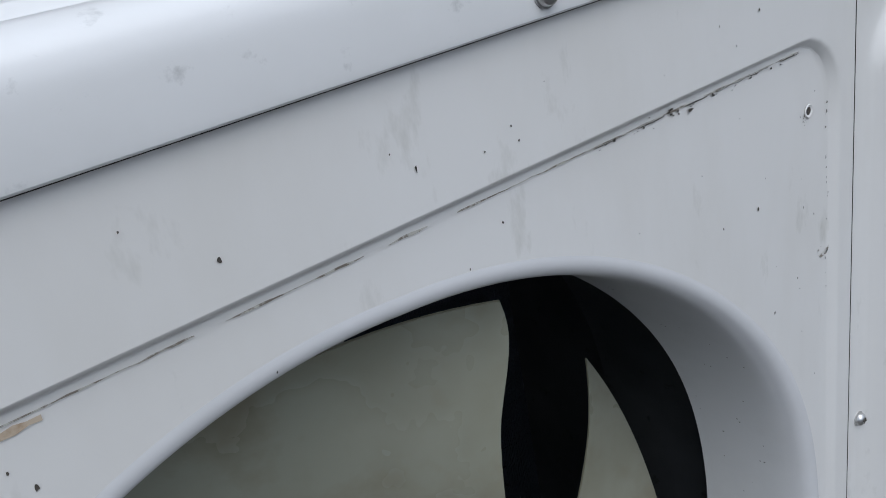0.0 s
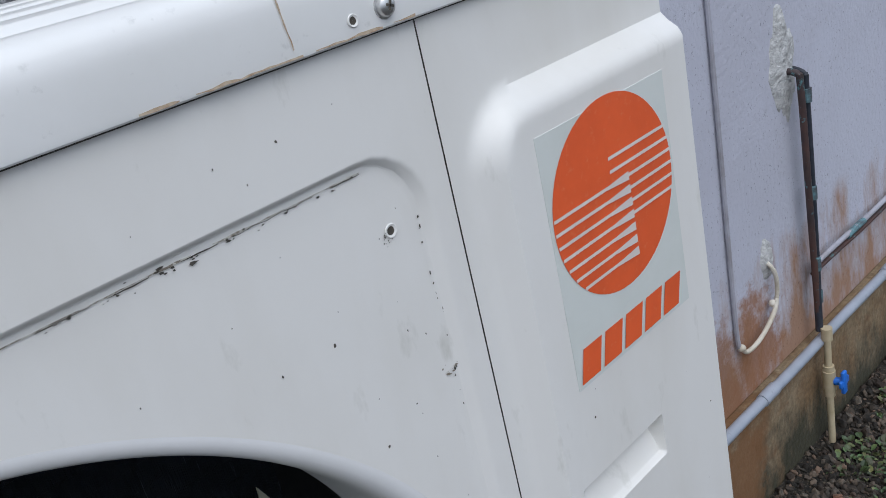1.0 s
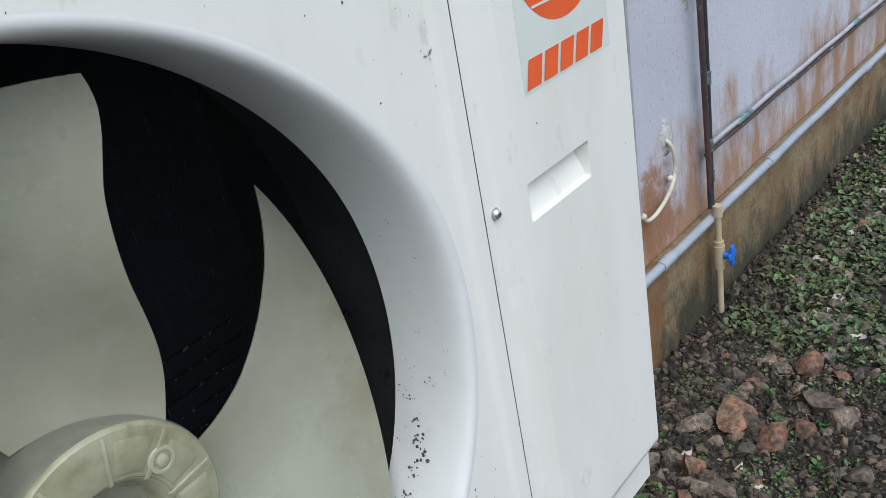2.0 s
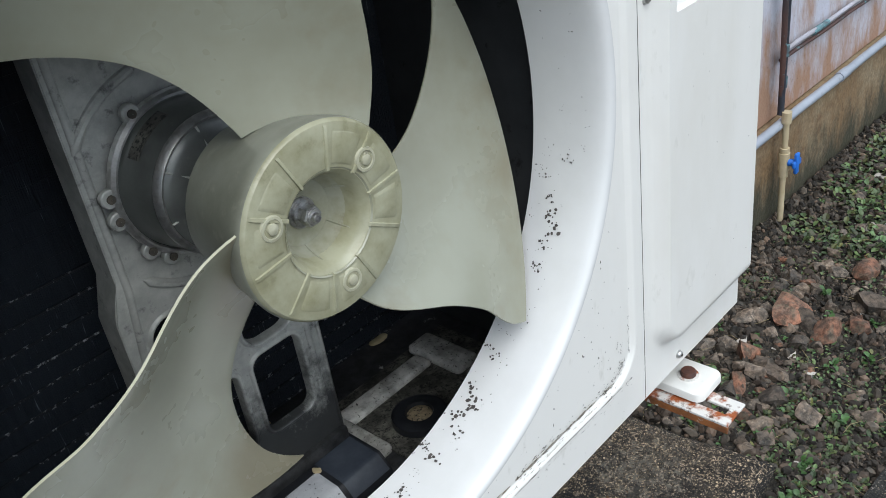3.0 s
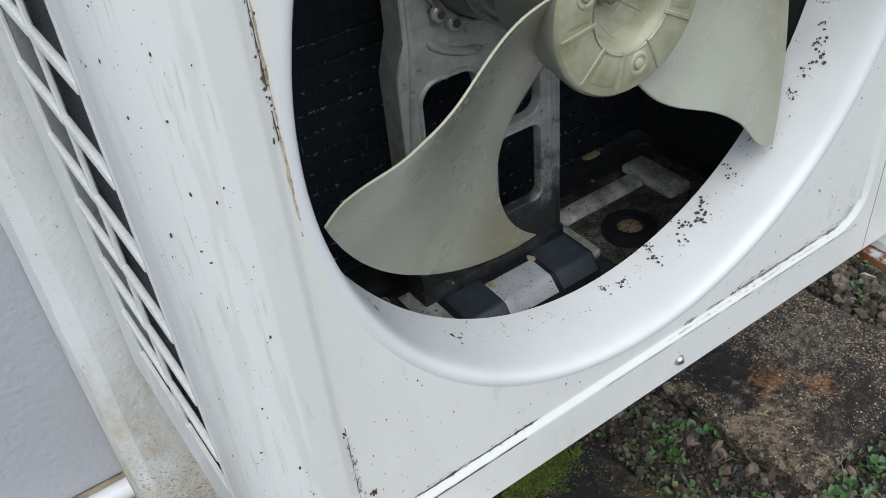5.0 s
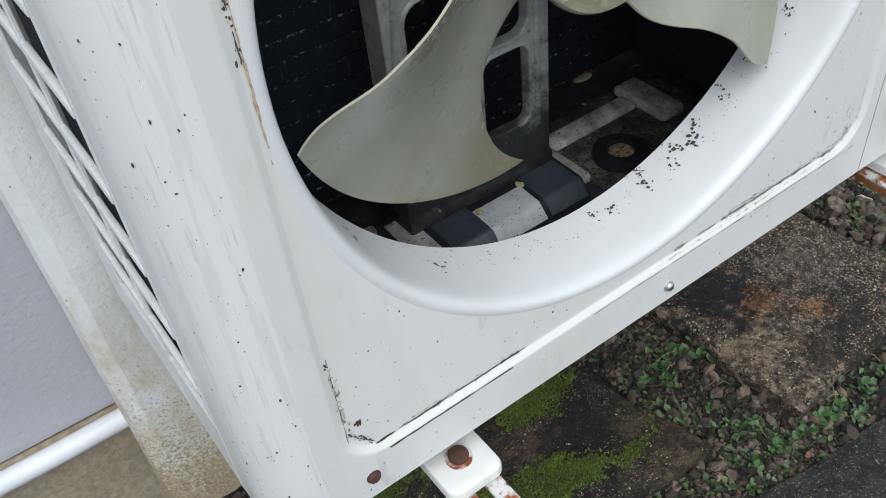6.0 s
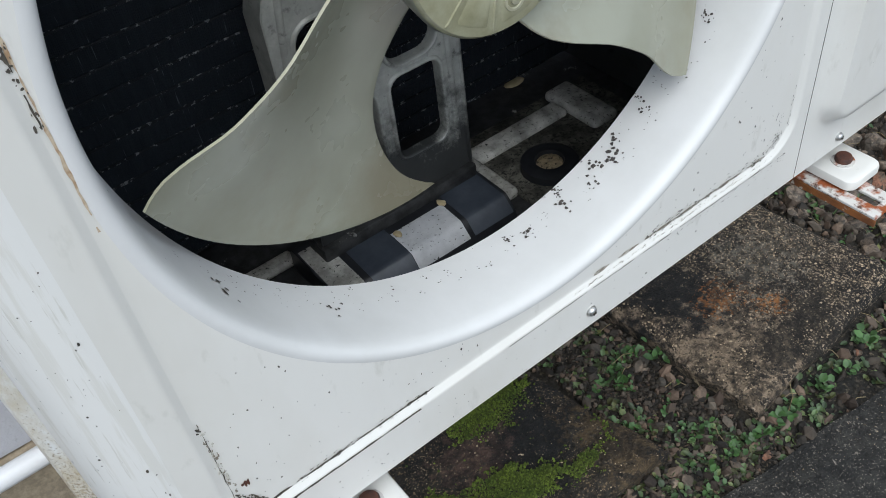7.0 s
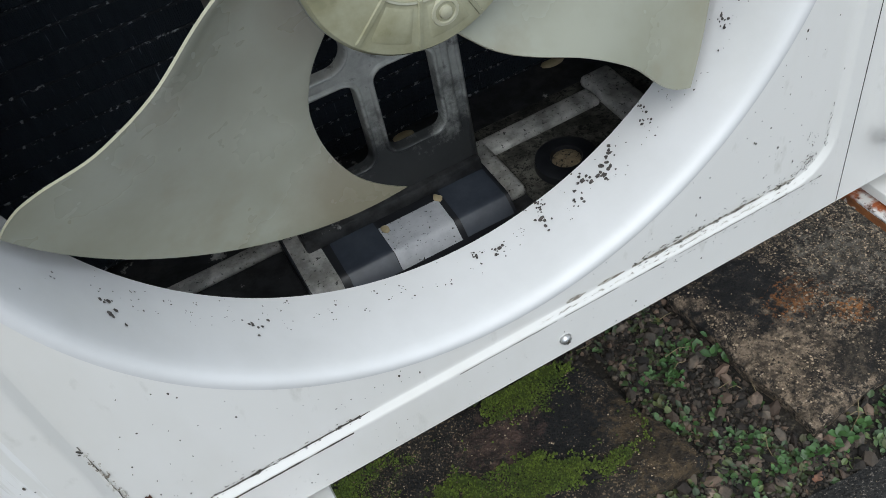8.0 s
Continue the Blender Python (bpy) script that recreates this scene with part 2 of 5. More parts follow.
GRIME = surf("black_grime", (0.05, 0.045, 0.038), (0.10, 0.085, 0.065), 150, 0.8)
PEEL = surf("bare_flaking_paint", (0.55, 0.53, 0.47), (0.22, 0.19, 0.15), 220, 0.7, mix=(0.45, 0.55), bump=0.5, bump_scale=400)
ORANGE = surf("orange_red_print", (0.82, 0.125, 0.035), (0.74, 0.11, 0.032), 20, 0.4, fine=(0.80, 0.19, 0.08), fine_scale=140, fine_mix=(0.58, 0.75))
LABEL = surf("pale_label_film", (0.65, 0.68, 0.645), (0.61, 0.64, 0.60), 14, 0.35)
STRIPE = surf("pale_print", (0.72, 0.66, 0.62), (0.66, 0.60, 0.56), 40, 0.4)
SOIL = surf("damp_soil", (0.026, 0.021, 0.015), (0.012, 0.011, 0.008), 9, 0.9, bump=1.0, bump_scale=70, bump_dist=0.012,
            fine=(0.105, 0.085, 0.056), fine_scale=130, fine_mix=(0.54, 0.66))
CONC = surf("weathered_concrete", (0.046, 0.035, 0.025), (0.013, 0.012, 0.010), 7, 0.85, bump=1.0, bump_scale=230, bump_dist=0.012, mix=(0.42, 0.62),
            fine=(0.40, 0.315, 0.225), fine_scale=210, fine_mix=(0.55, 0.59))
MOSSY = surf("mossy_concrete", (0.042, 0.034, 0.024), (0.014, 0.013, 0.011), 8, 0.88, bump=1.0, bump_scale=220, bump_dist=0.012, mix=(0.4, 0.6),
             fine=(0.24, 0.17, 0.10), fine_scale=210, fine_mix=(0.565, 0.605))
DARKSLAB = surf("dark_worn_paving", (0.036, 0.034, 0.029), (0.020, 0.020, 0.018), 9, 0.82, bump=1.0, bump_scale=220, bump_dist=0.008,
                fine=(0.22, 0.19, 0.16), fine_scale=230, fine_mix=(0.58, 0.62))
WALLPAINT = surf("lavender_white_render", (0.49, 0.50, 0.575), (0.45, 0.455, 0.52), 3, 0.75, bump=0.55, bump_scale=85, bump_dist=0.004, bump_detail=7, fine=(0.36, 0.36, 0.40), fine_scale=45, fine_mix=(0.62, 0.8))
stain(WALLPAINT, (0.30, 0.155, 0.075), 0.16, 0.62, 9, 0.9, 0.38, 0.60, x_from=0.2)
GREYRENDER = surf("coarse_grey_cement", (0.27, 0.275, 0.28), (0.21, 0.215, 0.22), 12, 0.9, bump=1.0, bump_scale=110, bump_dist=0.010,
                  fine=(0.14, 0.14, 0.145), fine_scale=120, fine_mix=(0.54, 0.62))
PLINTH = surf("stained_plinth_render", (0.20, 0.125, 0.062), (0.26, 0.20, 0.125), 5, 0.85, bump=0.6, bump_scale=70, bump_dist=0.006, mix=(0.4, 0.6),
              fine=(0.17, 0.10, 0.05), fine_scale=16, fine_mix=(0.5, 0.7))
stain(PLINTH, (0.036, 0.036, 0.020), -0.07, 0.15, 14, 0.95, 0.35, 0.6)
PATCH = surf("rough_cement_patch", (0.56, 0.56, 0.55), (0.34, 0.34, 0.33), 40, 0.9, bump=1, bump_scale=120, bump_dist=0.006)
POSTMAT = surf("white_plastered_post", (0.77, 0.775, 0.76), (0.70, 0.70, 0.665), 8, 0.75, bump=0.5, bump_scale=130, bump_dist=0.003,
               fine=(0.30, 0.28, 0.22), fine_scale=170, fine_mix=(0.66, 0.72))
stain(POSTMAT, (0.50, 0.42, 0.28), 0.20, 0.70, 30, 0.75, 0.36, 0.66, (1, 1, 0.6))
stain(POSTMAT, (0.36, 0.255, 0.125), 0.16, 0.42, 150, 0.7, 0.46, 0.60, (1, 1, 1))
stain(POSTMAT, (0.24, 0.19, 0.12), 0.10, 0.80, 260, 0.8, 0.58, 0.63, (1, 1, 1))
PVC = surf("grey_conduit", (0.33, 0.36, 0.42), (0.27, 0.30, 0.35), 10, 0.45, fine=(0.20, 0.20, 0.20), fine_scale=60, fine_mix=(0.6, 0.8))
PVCWHITE = surf("white_conduit", (0.74, 0.75, 0.77), (0.66, 0.67, 0.69), 10, 0.4, fine=(0.4, 0.39, 0.36), fine_scale=80, fine_mix=(0.66, 0.8))
PVCCREAM = surf("cream_pvc", (0.50, 0.42, 0.28), (0.42, 0.34, 0.21), 20, 0.5)
BLUE = surf("blue_plastic", (0.02, 0.16, 0.62), (0.02, 0.12, 0.48), 30, 0.4)
COPPER = surf("verdigris_copper", (0.085, 0.042, 0.034), (0.045, 0.03, 0.03), 12, 0.6, fine=(0.10, 0.24, 0.26), fine_scale=34, fine_mix=(0.58, 0.66))
VERDI = surf("verdigris_wrap", (0.12, 0.25, 0.28), (0.06, 0.06, 0.07), 40, 0.7)
DARKHOSE = surf("black_insulation", (0.02, 0.024, 0.034), (0.035, 0.04, 0.055), 30, 0.6)
CABLE = surf("painted_cable", (0.36, 0.36, 0.41), (0.28, 0.27, 0.29), 15, 0.6)
HOSE = surf("dirty_white_hose", (0.60, 0.56, 0.48), (0.46, 0.40, 0.30), 25, 0.5)
BRICK = surf("broken_red_brick", (0.235, 0.105, 0.062), (0.13, 0.085, 0.062), 26, 0.9, bump=0.8, bump_scale=160, bump_dist=0.003, random_value=0.3,
             fine=(0.11, 0.085, 0.06), fine_scale=40, fine_mix=(0.5, 0.66))
STONE = surf("brown_rubble", (0.150, 0.110, 0.080), (0.066, 0.060, 0.052), 24, 0.85, bump=0.8, bump_scale=140, bump_dist=0.003, random_value=0.5,
             fine=(0.22, 0.175, 0.13), fine_scale=90, fine_mix=(0.56, 0.68))
PALE = surf("pale_chip", (0.42, 0.39, 0.35), (0.33, 0.29, 0.25), 40, 0.8, random_value=0.25)
GRAVEL = surf("dark_gravel", (0.060, 0.047, 0.035), (0.026, 0.024, 0.020), 45, 0.85, bump=0.6, bump_scale=180, bump_dist=0.002,
              fine=(0.11, 0.082, 0.06), fine_scale=22, fine_mix=(0.58, 0.66))
LEAF = surf("weed_leaf", (0.060, 0.135, 0.036), (0.042, 0.090, 0.030), 60, 0.5, random_value=0.3)
CLOVER = surf("ground_greens", (0.050, 0.095, 0.036), (0.060, 0.080, 0.028), 30, 0.55)
MOSS = surf("moss", (0.105, 0.145, 0.018), (0.062, 0.096, 0.014), 30, 0.95, bump=1, bump_scale=300, bump_dist=0.004)
TWIG = surf("dry_grass", (0.25, 0.20, 0.11), (0.17, 0.13, 0.07), 40, 0.8)
GREENSTAIN = surf("rust_stain", (0.28, 0.10, 0.025), (0.19, 0.075, 0.025), 60, 0.9, bump=0.8, bump_scale=190, bump_dist=0.003)


per_island(GRAVEL, 0.35, 2.5, (0.085, 0.055, 0.038))
per_island(CLOVER, 0.5, 2.2, (0.085, 0.080, 0.026))
per_island(MOSS, 0.6, 1.7)
GRIT = per_island(surf("exposed_grit", (0.21, 0.160, 0.105), (0.10, 0.078, 0.054), 60, 0.85), 0.25, 3.0)
blotch(CONC, (0.63, 0.46, 0.0), (0.13, 0.20, 0.3), (0.27, 0.20, 0.135), 0.85, 1.6, 70)
blotch(CONC, (0.575, 0.60, 0.0), (0.05, 0.10, 0.3), (0.27, 0.20, 0.14), 0.85, 1.4, 70)
blotch(CONC, (0.86, 0.56, 0.0), (0.13, 0.09, 0.3), (0.17, 0.155, 0.125), 0.6, 1.8, 80)
# Two darker patches, the first near-black, towards the slab's back and front.
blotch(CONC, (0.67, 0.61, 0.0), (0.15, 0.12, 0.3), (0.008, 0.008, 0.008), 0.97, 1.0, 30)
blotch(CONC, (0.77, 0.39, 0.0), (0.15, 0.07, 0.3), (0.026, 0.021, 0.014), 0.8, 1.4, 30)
blotch(CONC, (0.791, 0.468, 0.0), (0.030, 0.024, 0.3), (0.34, 0.13, 0.030), 0.8, 2.2, 110)
blotch(CONC, (0.732, 0.535, 0.0), (0.044, 0.030, 0.3), (0.30, 0.115, 0.028), 0.8, 2.2, 110)
# Near-black patch in the middle of the mossy slab.
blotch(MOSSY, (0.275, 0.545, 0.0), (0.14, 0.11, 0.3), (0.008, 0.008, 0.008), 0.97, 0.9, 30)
blotch(MOSSY, (0.156, 0.586, 0.0), (0.085, 0.060, 0.3), (0.095, 0.055, 0.042), 0.8, 1.2, 60)
blotch(MOSSY, (0.365, 0.43, 0.0), (0.08, 0.14, 0.3), (0.10, 0.066, 0.032), 0.75, 1.4, 60)
blotch(FAN, (0.035, 0.42, 0.785), (0.10, 0.2, 0.09), (0.185, 0.145, 0.085), 0.55, 0.25, 9)
blotch(FAN, (0.02, 0.36, 1.02), (0.05, 0.2, 0.09), (0.19, 0.155, 0.095), 0.5, 0.25, 12)
# Sparse dark spots: the shade in the render's pits, put into the colour.
mottle(WALLPAINT, 130, 0.55, 1.0, 0.33, 0.40)
mottle(CONC, 45, 0.32, 1.25, 0.42, 0.58)
mottle(MOSSY, 40, 0.30, 1.15, 0.42, 0.60)
mottle(DARKSLAB, 40, 0.40, 1.2, 0.42, 0.60)
mottle(SOIL, 30, 0.35, 1.15, 0.40, 0.62)
mottle(GALV, 60, 0.82, 1.08)
mottle(BRICK, 70, 0.45, 1.35)
mottle(STONE, 70, 0.45, 1.45)
mottle(PANWORN, 34, 0.60, 1.15)
mottle(PANMID, 30, 0.30, 1.25)
mottle(PAN, 50, 0.5, 1.6)
# The bracket sheet turns nearly black towards its foot.
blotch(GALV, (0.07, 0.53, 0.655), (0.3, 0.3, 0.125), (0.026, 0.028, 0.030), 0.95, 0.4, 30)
blotch(WALLPAINT, (-0.7, 0.9, 0.9), (0.95, 0.6, 1.3), (0.43, 0.435, 0.455), 0.85, 0.3, 3)
blotch(WALLPAINT, (1.78, 0.83, 0.36), (0.12, 0.3, 0.17), (0.27, 0.12, 0.055), 0.85, 0.7, 16)
blotch(WALLPAINT, (1.62, 0.84, 0.34), (0.16, 0.3, 0.17), (0.24, 0.11, 0.05), 0.8, 0.7, 14)
blotch(PLINTH, (-0.8, 0.88, 0.12), (1.1, 0.5, 0.5), (0.38, 0.32, 0.235), 0.85, 0.4, 12)
mottle(PLINTH, 90, 0.75, 1.12)
blotch(PLINTH, (1.62, 0.83, 0.10), (0.16, 0.3, 0.20), (0.19, 0.085, 0.03), 0.8, 0.6, 10)

# ---- mesh helpers ----
def part(name, bm, material, parent=None, label="", smooth=True, angle=35):
    bmesh.ops.recalc_face_normals(bm, faces=bm.faces)
    me = bpy.data.meshes.new(name)
    bm.to_mesh(me)
    bm.free()
    for mm in (material if isinstance(material, (list, tuple)) else [material]):
        me.materials.append(mm)
    if smooth:
        for pl in me.polygons:
            pl.use_smooth = True
        me.set_sharp_from_angle(angle=radians(angle))
    ob = new(name, me)
    if parent:
        ob.parent = parent
    if label:
        ob["label"] = label
    return ob


def thing(name, label, category, group="", at=(0, 0, 0), kind=""):
    ob = new(name)
    ob.location = at
    ob.empty_display_size = 0.02
    return tagged(ob, label, category, group, kind)


def box(bm, x0, x1, y0, y1, z0, z1, bevel=0.0, seg=2):
    m = Matrix.Translation(((x0 + x1) / 2, (y0 + y1) / 2, (z0 + z1) / 2)) @ Matrix.Diagonal((x1 - x0, y1 - y0, z1 - z0, 1))
    g = bmesh.ops.create_cube(bm, size=1, matrix=m)
    if bevel:
        edges = list({e for v in g["verts"] for e in v.link_edges})
        bmesh.ops.bevel(bm, geom=edges, offset=bevel, segments=seg, profile=0.5, affect="EDGES")
    return bm


def sheet(bm, rows, closed=False):
    """Quads between rows of points."""
    vs = [[bm.verts.new(p) for p in row] for row in rows]
    for a, b in zip(vs, vs[1:]):
        n = len(a)
        for i in range(n if closed else n - 1):
            j = (i + 1) % n
            bm.faces.new((a[i], a[j], b[j], b[i]))
    return vs


def revolve(bm, cx, cz, profile, n=48, y0=0.0):
    """Turns (radius, y) round the axis along y through cx, cz."""
    rows = []
    for r, y in profile:
        rows.append([(cx + r * math.cos(2 * math.pi * i / n), y0 + y, cz + r * math.sin(2 * math.pi * i / n)) for i in range(n)])
    return sheet(bm, rows, True)


def tube(bm, pts, r, n=10, caps=True):
    """A round tube along points."""
    pts = [Vector(p) for p in pts]
    rows = []
    up = Vector((0.3, 0.2, 0.9)).normalized()
    for i, p in enumerate(pts):
        d = (pts[min(i + 1, len(pts) - 1)] - pts[max(i - 1, 0)]).normalized()
        s = d.cross(up)
        if s.length < 0.05:
            s = d.cross(Vector((1, 0, 0)))
        s.normalize()
        u = s.cross(d).normalized()
        rr = r[i] if isinstance(r, (list, tuple)) else r
        rows.append([p + rr * (math.cos(2 * math.pi * k / n) * s + math.sin(2 * math.pi * k / n) * u) for k in range(n)])
    vs = sheet(bm, rows, True)
    if caps:
        bm.faces.new(vs[0])
        bm.faces.new(vs[-1])
    return bm


def curve_pts(pts, n=6):
    """A smooth line through points."""
    pts = [Vector(p) for p in pts]
    out = []
    for i in range(len(pts) - 1):
        p0, p1, p2, p3 = pts[max(i - 1, 0)], pts[i], pts[i + 1], pts[min(i + 2, len(pts) - 1)]
        for k in range(n):
            t = k / n
            out.append(0.5 * ((2 * p1) + (p2 - p0) * t + (2 * p0 - 5 * p1 + 4 * p2 - p3) * t * t + (3 * p1 - p0 - 3 * p2 + p3) * t ** 3))
    out.append(pts[-1])
    return out


def lerp_table(table, x):
    for (a, va), (b, vb) in zip(table, table[1:]):
        if x <= b:
            t = max(0.0, (x - a) / (b - a))
            return va + (vb - va) * t
    return table[-1][1]


def smooth01(t):
    t = max(0.0, min(1.0, t))
    return t * t * (3 - 2 * t)


# ---- the plan ----
GROUND, SLAB_TOP = -0.050, -0.013
FRONT, FLOOR_Y = 0.281, 0.2856
XL, XSEAM, XR = -0.328, 0.438, 0.675
ZB, ZT = 0.620, 1.459
BACK = 0.68
CX, CZ = 0.077, 1.03


def wall_y(x):
    return 0.880 - 0.024 * x


# ---- ground ----
bm = bmesh.new()
xs = [-60, -12, -3, -1.2] + [-0.8 + 0.03 * i for i in range(128)] + [3.3, 4.2, 7, 20, 60]
ys = [-60, -12, -3, -1.0, -0.5] + [-0.3 + 0.03 * i for i in range(42)] + [1.3, 3, 12, 60]
rows = []
for y in ys:
    row = []
    for x in xs:
        z = GROUND
        if -1 < x < 3.3 and -0.6 < y < 1.2:
            z += 0.012 * noise.noise((x * 3.1, y * 3.1, 0.3)) + 0.007 * noise.noise((x * 14, y * 14, 1.3))
        row.append((x, y, z))
    rows.append(row)
sheet(bm, rows)
tagged(part("ground", bm, SOIL), "damp dark soil with rubble and weeds", "ground", kind="structure")


def slab(name, label, corners, z0, z1, material, seed, cells=26):
    """A worn concrete slab over four plan corners, edges broken and rounded."""
    b = bmesh.new()
    c = [Vector((*p, 0)) for p in corners]
    rows = []
    for j in range(cells + 1):
        v = j / cells
        row = []
        for i in range(cells + 1):
            u = i / cells
            p = (c[0] * (1 - u) + c[1] * u) * (1 - v) + (c[3] * (1 - u) + c[2] * u) * v
            edge = min(u, 1 - u, v, 1 - v)
            w = noise.noise((p.x * 9 + seed, p.y * 9, seed))
            ww = noise.noise((p.x * 40 + seed, p.y * 40, seed))
            p = p + Vector((0.010 * w, 0.010 * noise.noise((p.x * 8, p.y * 8 + seed, 3)), 0)) * (1 if edge < 0.05 else 0)
            p.z = z1 + 0.004 * w + 0.0018 * ww - (0.010 if edge == 0 else 0.003 if edge < 1.5 / cells else 0)
            row.append(p)
        rows.append(row)
    grid = sheet(b, rows)
    rim = grid[0] + [r[-1] for r in grid[1:]] + grid[-1][-2::-1] + [r[0] for r in grid[-2:0:-1]]
    low = [b.verts.new((v.co.x + 0.004 * noise.noise(v.co * 30), v.co.y + 0.004 * noise.noise(v.co * 31), z0)) for v in rim]
    for i in range(len(rim)):
        j = (i + 1) % len(rim)
        b.faces.new((rim[i], rim[j], low[j], low[i]))
    b.faces.new(low)
    return tagged(part(name, b, material, angle=50), label, "slab")


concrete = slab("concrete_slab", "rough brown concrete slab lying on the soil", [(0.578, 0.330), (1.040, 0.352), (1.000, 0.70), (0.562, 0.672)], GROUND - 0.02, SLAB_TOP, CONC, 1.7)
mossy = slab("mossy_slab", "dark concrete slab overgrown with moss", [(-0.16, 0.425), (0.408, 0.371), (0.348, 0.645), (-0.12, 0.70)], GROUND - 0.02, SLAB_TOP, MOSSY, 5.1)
paving = tagged(slab("pavement", "dark worn paving along the rubble strip", [(0.10, -1.6), (2.3, -1.6), (1.55, 0.14), (0.16, 0.288)], GROUND - 0.02, SLAB_TOP - 0.012, DARKSLAB, 8.3, 40),
       kind="structure", category="pavement")

# ---- house wall, with a plinth ----
bm = bmesh.new()
x0, x1 = -2.6, 7.0
pts = [(x0, wall_y(x0)), (x1, wall_y(x1)), (x1, wall_y(x1) + 0.2), (x0, wall_y(x0) + 0.2)]
sheet(bm, [[(x, y, z) for x, y in pts] for z in (0.258, 3.0)], True)
for z in (0.258, 3.0):
    bm.faces.new([bm.verts.new((x, y, z)) for x, y in pts])
tagged(part("wall_house", bm, WALLPAINT, smooth=False), "lavender-white rendered house wall with rust-brown splash stains", "wall", kind="structure")
for x0, x1 in ((-2.6, 0.366), (0.372, 1.05)):
    bm = bmesh.new()
    pts = [(x0, wall_y(x0) - 0.006), (x1, wall_y(x1) - 0.006), (x1, wall_y(x1) + 0.01), (x0, wall_y(x0) + 0.01)]
    sheet(bm, [[(x, y, z) for x, y in pts] for z in (1.36, 3.0)], True)
    for z in (1.36, 3.0):
        bm.faces.new([bm.verts.new((x, y, z)) for x, y in pts])
    tagged(part("wall_cladding", bm, GREYRENDER, smooth=False), "coarse grey cement panel on the upper house wall", "wall", kind="structure")
bm = bmesh.new()
pts = [(-2.6, wall_y(-2.6) - 0.018), (7.0, wall_y(7.0) - 0.018), (7.0, wall_y(7.0) + 0.2), (-2.6, wall_y(-2.6) + 0.2)]
sheet(bm, [[(x, y, z) for x, y in pts] for z in (-0.2, 0.245, 0.253)], True)
bm.faces.new([bm.verts.new((x, y, 0.253)) for x, y in pts])
tagged(part("wall_plinth", bm, PLINTH, smooth=False), "yellow-brown stained plinth of the house wall", "wall", kind="structure")


# ---- air conditioner ----
ac = thing("air_conditioner", "weathered white outdoor air conditioner unit with its fan grille removed", "air conditioner", at=(0.16, 0.44, ZB))
AC_INV = Matrix.Translation((-0.16, -0.44, -ZB))


def ac_part(name, bm, material, label="", parent=None, **kw):
    """A part of the unit, given in world places."""
    bm.transform(AC_INV)
    return part(name, bm, material, parent or ac, label, **kw)


def rrect_ray(a, hx0, hx1, hz0, hz1, r):
    """Distance from the centre to a rounded rectangle along angle a."""
    c, s = math.cos(a), math.sin(a)
    hx, hz = (hx1 if c > 0 else hx0), (hz1 if s > 0 else hz0)
    c, s = abs(c), abs(s)
    t = min(hx / c if c > 1e-9 else 9, hz / s if s > 1e-9 else 9)
    if r and c * t > hx - r and s * t > hz - r:
        bx, bz = hx - r, hz - r
        bb = c * bx + s * bz
        t = bb + math.sqrt(max(0, bb * bb - (bx * bx + bz * bz - r * r)))
    return t


# front panel with the pressed recess and the bell mouth
HX0, HX1, HZ0, HZ1 = 0.3275, 0.3375, 0.3500, 0.3650
OUT = (CX + 0.278, XSEAM - CX, CZ - ZB, ZT - CZ)
angles = [2 * math.pi * i / 288 for i in range(288)]
for sx, sz in ((1, 1), (-1, 1), (-1, -1), (1, -1)):
    ox, oz = (OUT[1] if sx > 0 else OUT[0]), (OUT[3] if sz > 0 else OUT[2])
    angles.append(math.atan2(sz * oz, sx * ox) % (2 * math.pi))
angles = sorted(set(round(a, 5) for a in angles))
MOUTH = [(0.0, 0.369), (0.0006, 0.350), (0.0016, 0.330), (0.0028, 0.312), (0.0038, 0.3025), (0.0050, 0.2960), (0.0066, 0.2905), (0.0090, 0.2868), (0.0112, 0.2855), (0.0134, 0.2850), (0.0155, 0.2850), (0.0175, 0.2853)]


def mouth_xz(d, a):
    """A point of the slightly oval fan ring."""
    x, z = (0.3085 + d) * math.cos(a), (0.3175 + d) * math.sin(a)
    lean = smooth01((math.sin(a) - 0.20) / 0.78)
    flat = math.cos(max(-1.0, min(1.0, ((math.degrees(a) + 180) % 360 - 195) / 55)) * math.pi / 2) ** 2
    x -= 0.0055 * flat * max(0.0, 1 - d / 0.0135)
    return CX + 0.0025 + x, CZ + 0.001 + z + (0.003 - (0.115 if x < 0 else 0.075) * x) * lean


def mouth_row(d, y):
    return [(mouth_xz(d, a)[0], y, mouth_xz(d, a)[1]) for a in angles]


rows = [mouth_row(*MOUTH[-1])]
bm = bmesh.new()
for grow, y in ((-0.0050, FLOOR_Y), (-0.0006, FLOOR_Y), (0.0006, FLOOR_Y - 0.0004), (0.0050, FRONT + 0.0009), (0.0064, FRONT + 0.0003), (0.0078, FRONT), (0.0095, FRONT)):
    row = []
    for a in angles:
        up = grow * (1 - 0.5 * smooth01((math.sin(a) - 0.2) / 0.4)) if grow > 0 else grow
        t = max(rrect_ray(a, HX0 + grow, HX1 + grow, HZ0 + grow, HZ1 + 0.0012 + up, 0.040 + up), 0.3345 * (1 + 0.0 * grow) if abs(math.sin(a)) > 0.9 else 0.3245 + grow)
        row.append((CX + t * math.cos(a), y, CZ + t * math.sin(a)))
    rows.append(row)
row = []
for a in angles:
    t = rrect_ray(a, *OUT, 0)
    row.append((CX + t * math.cos(a), FRONT, CZ + t * math.sin(a)))
rows.append(row)
sheet(bm, rows, True)
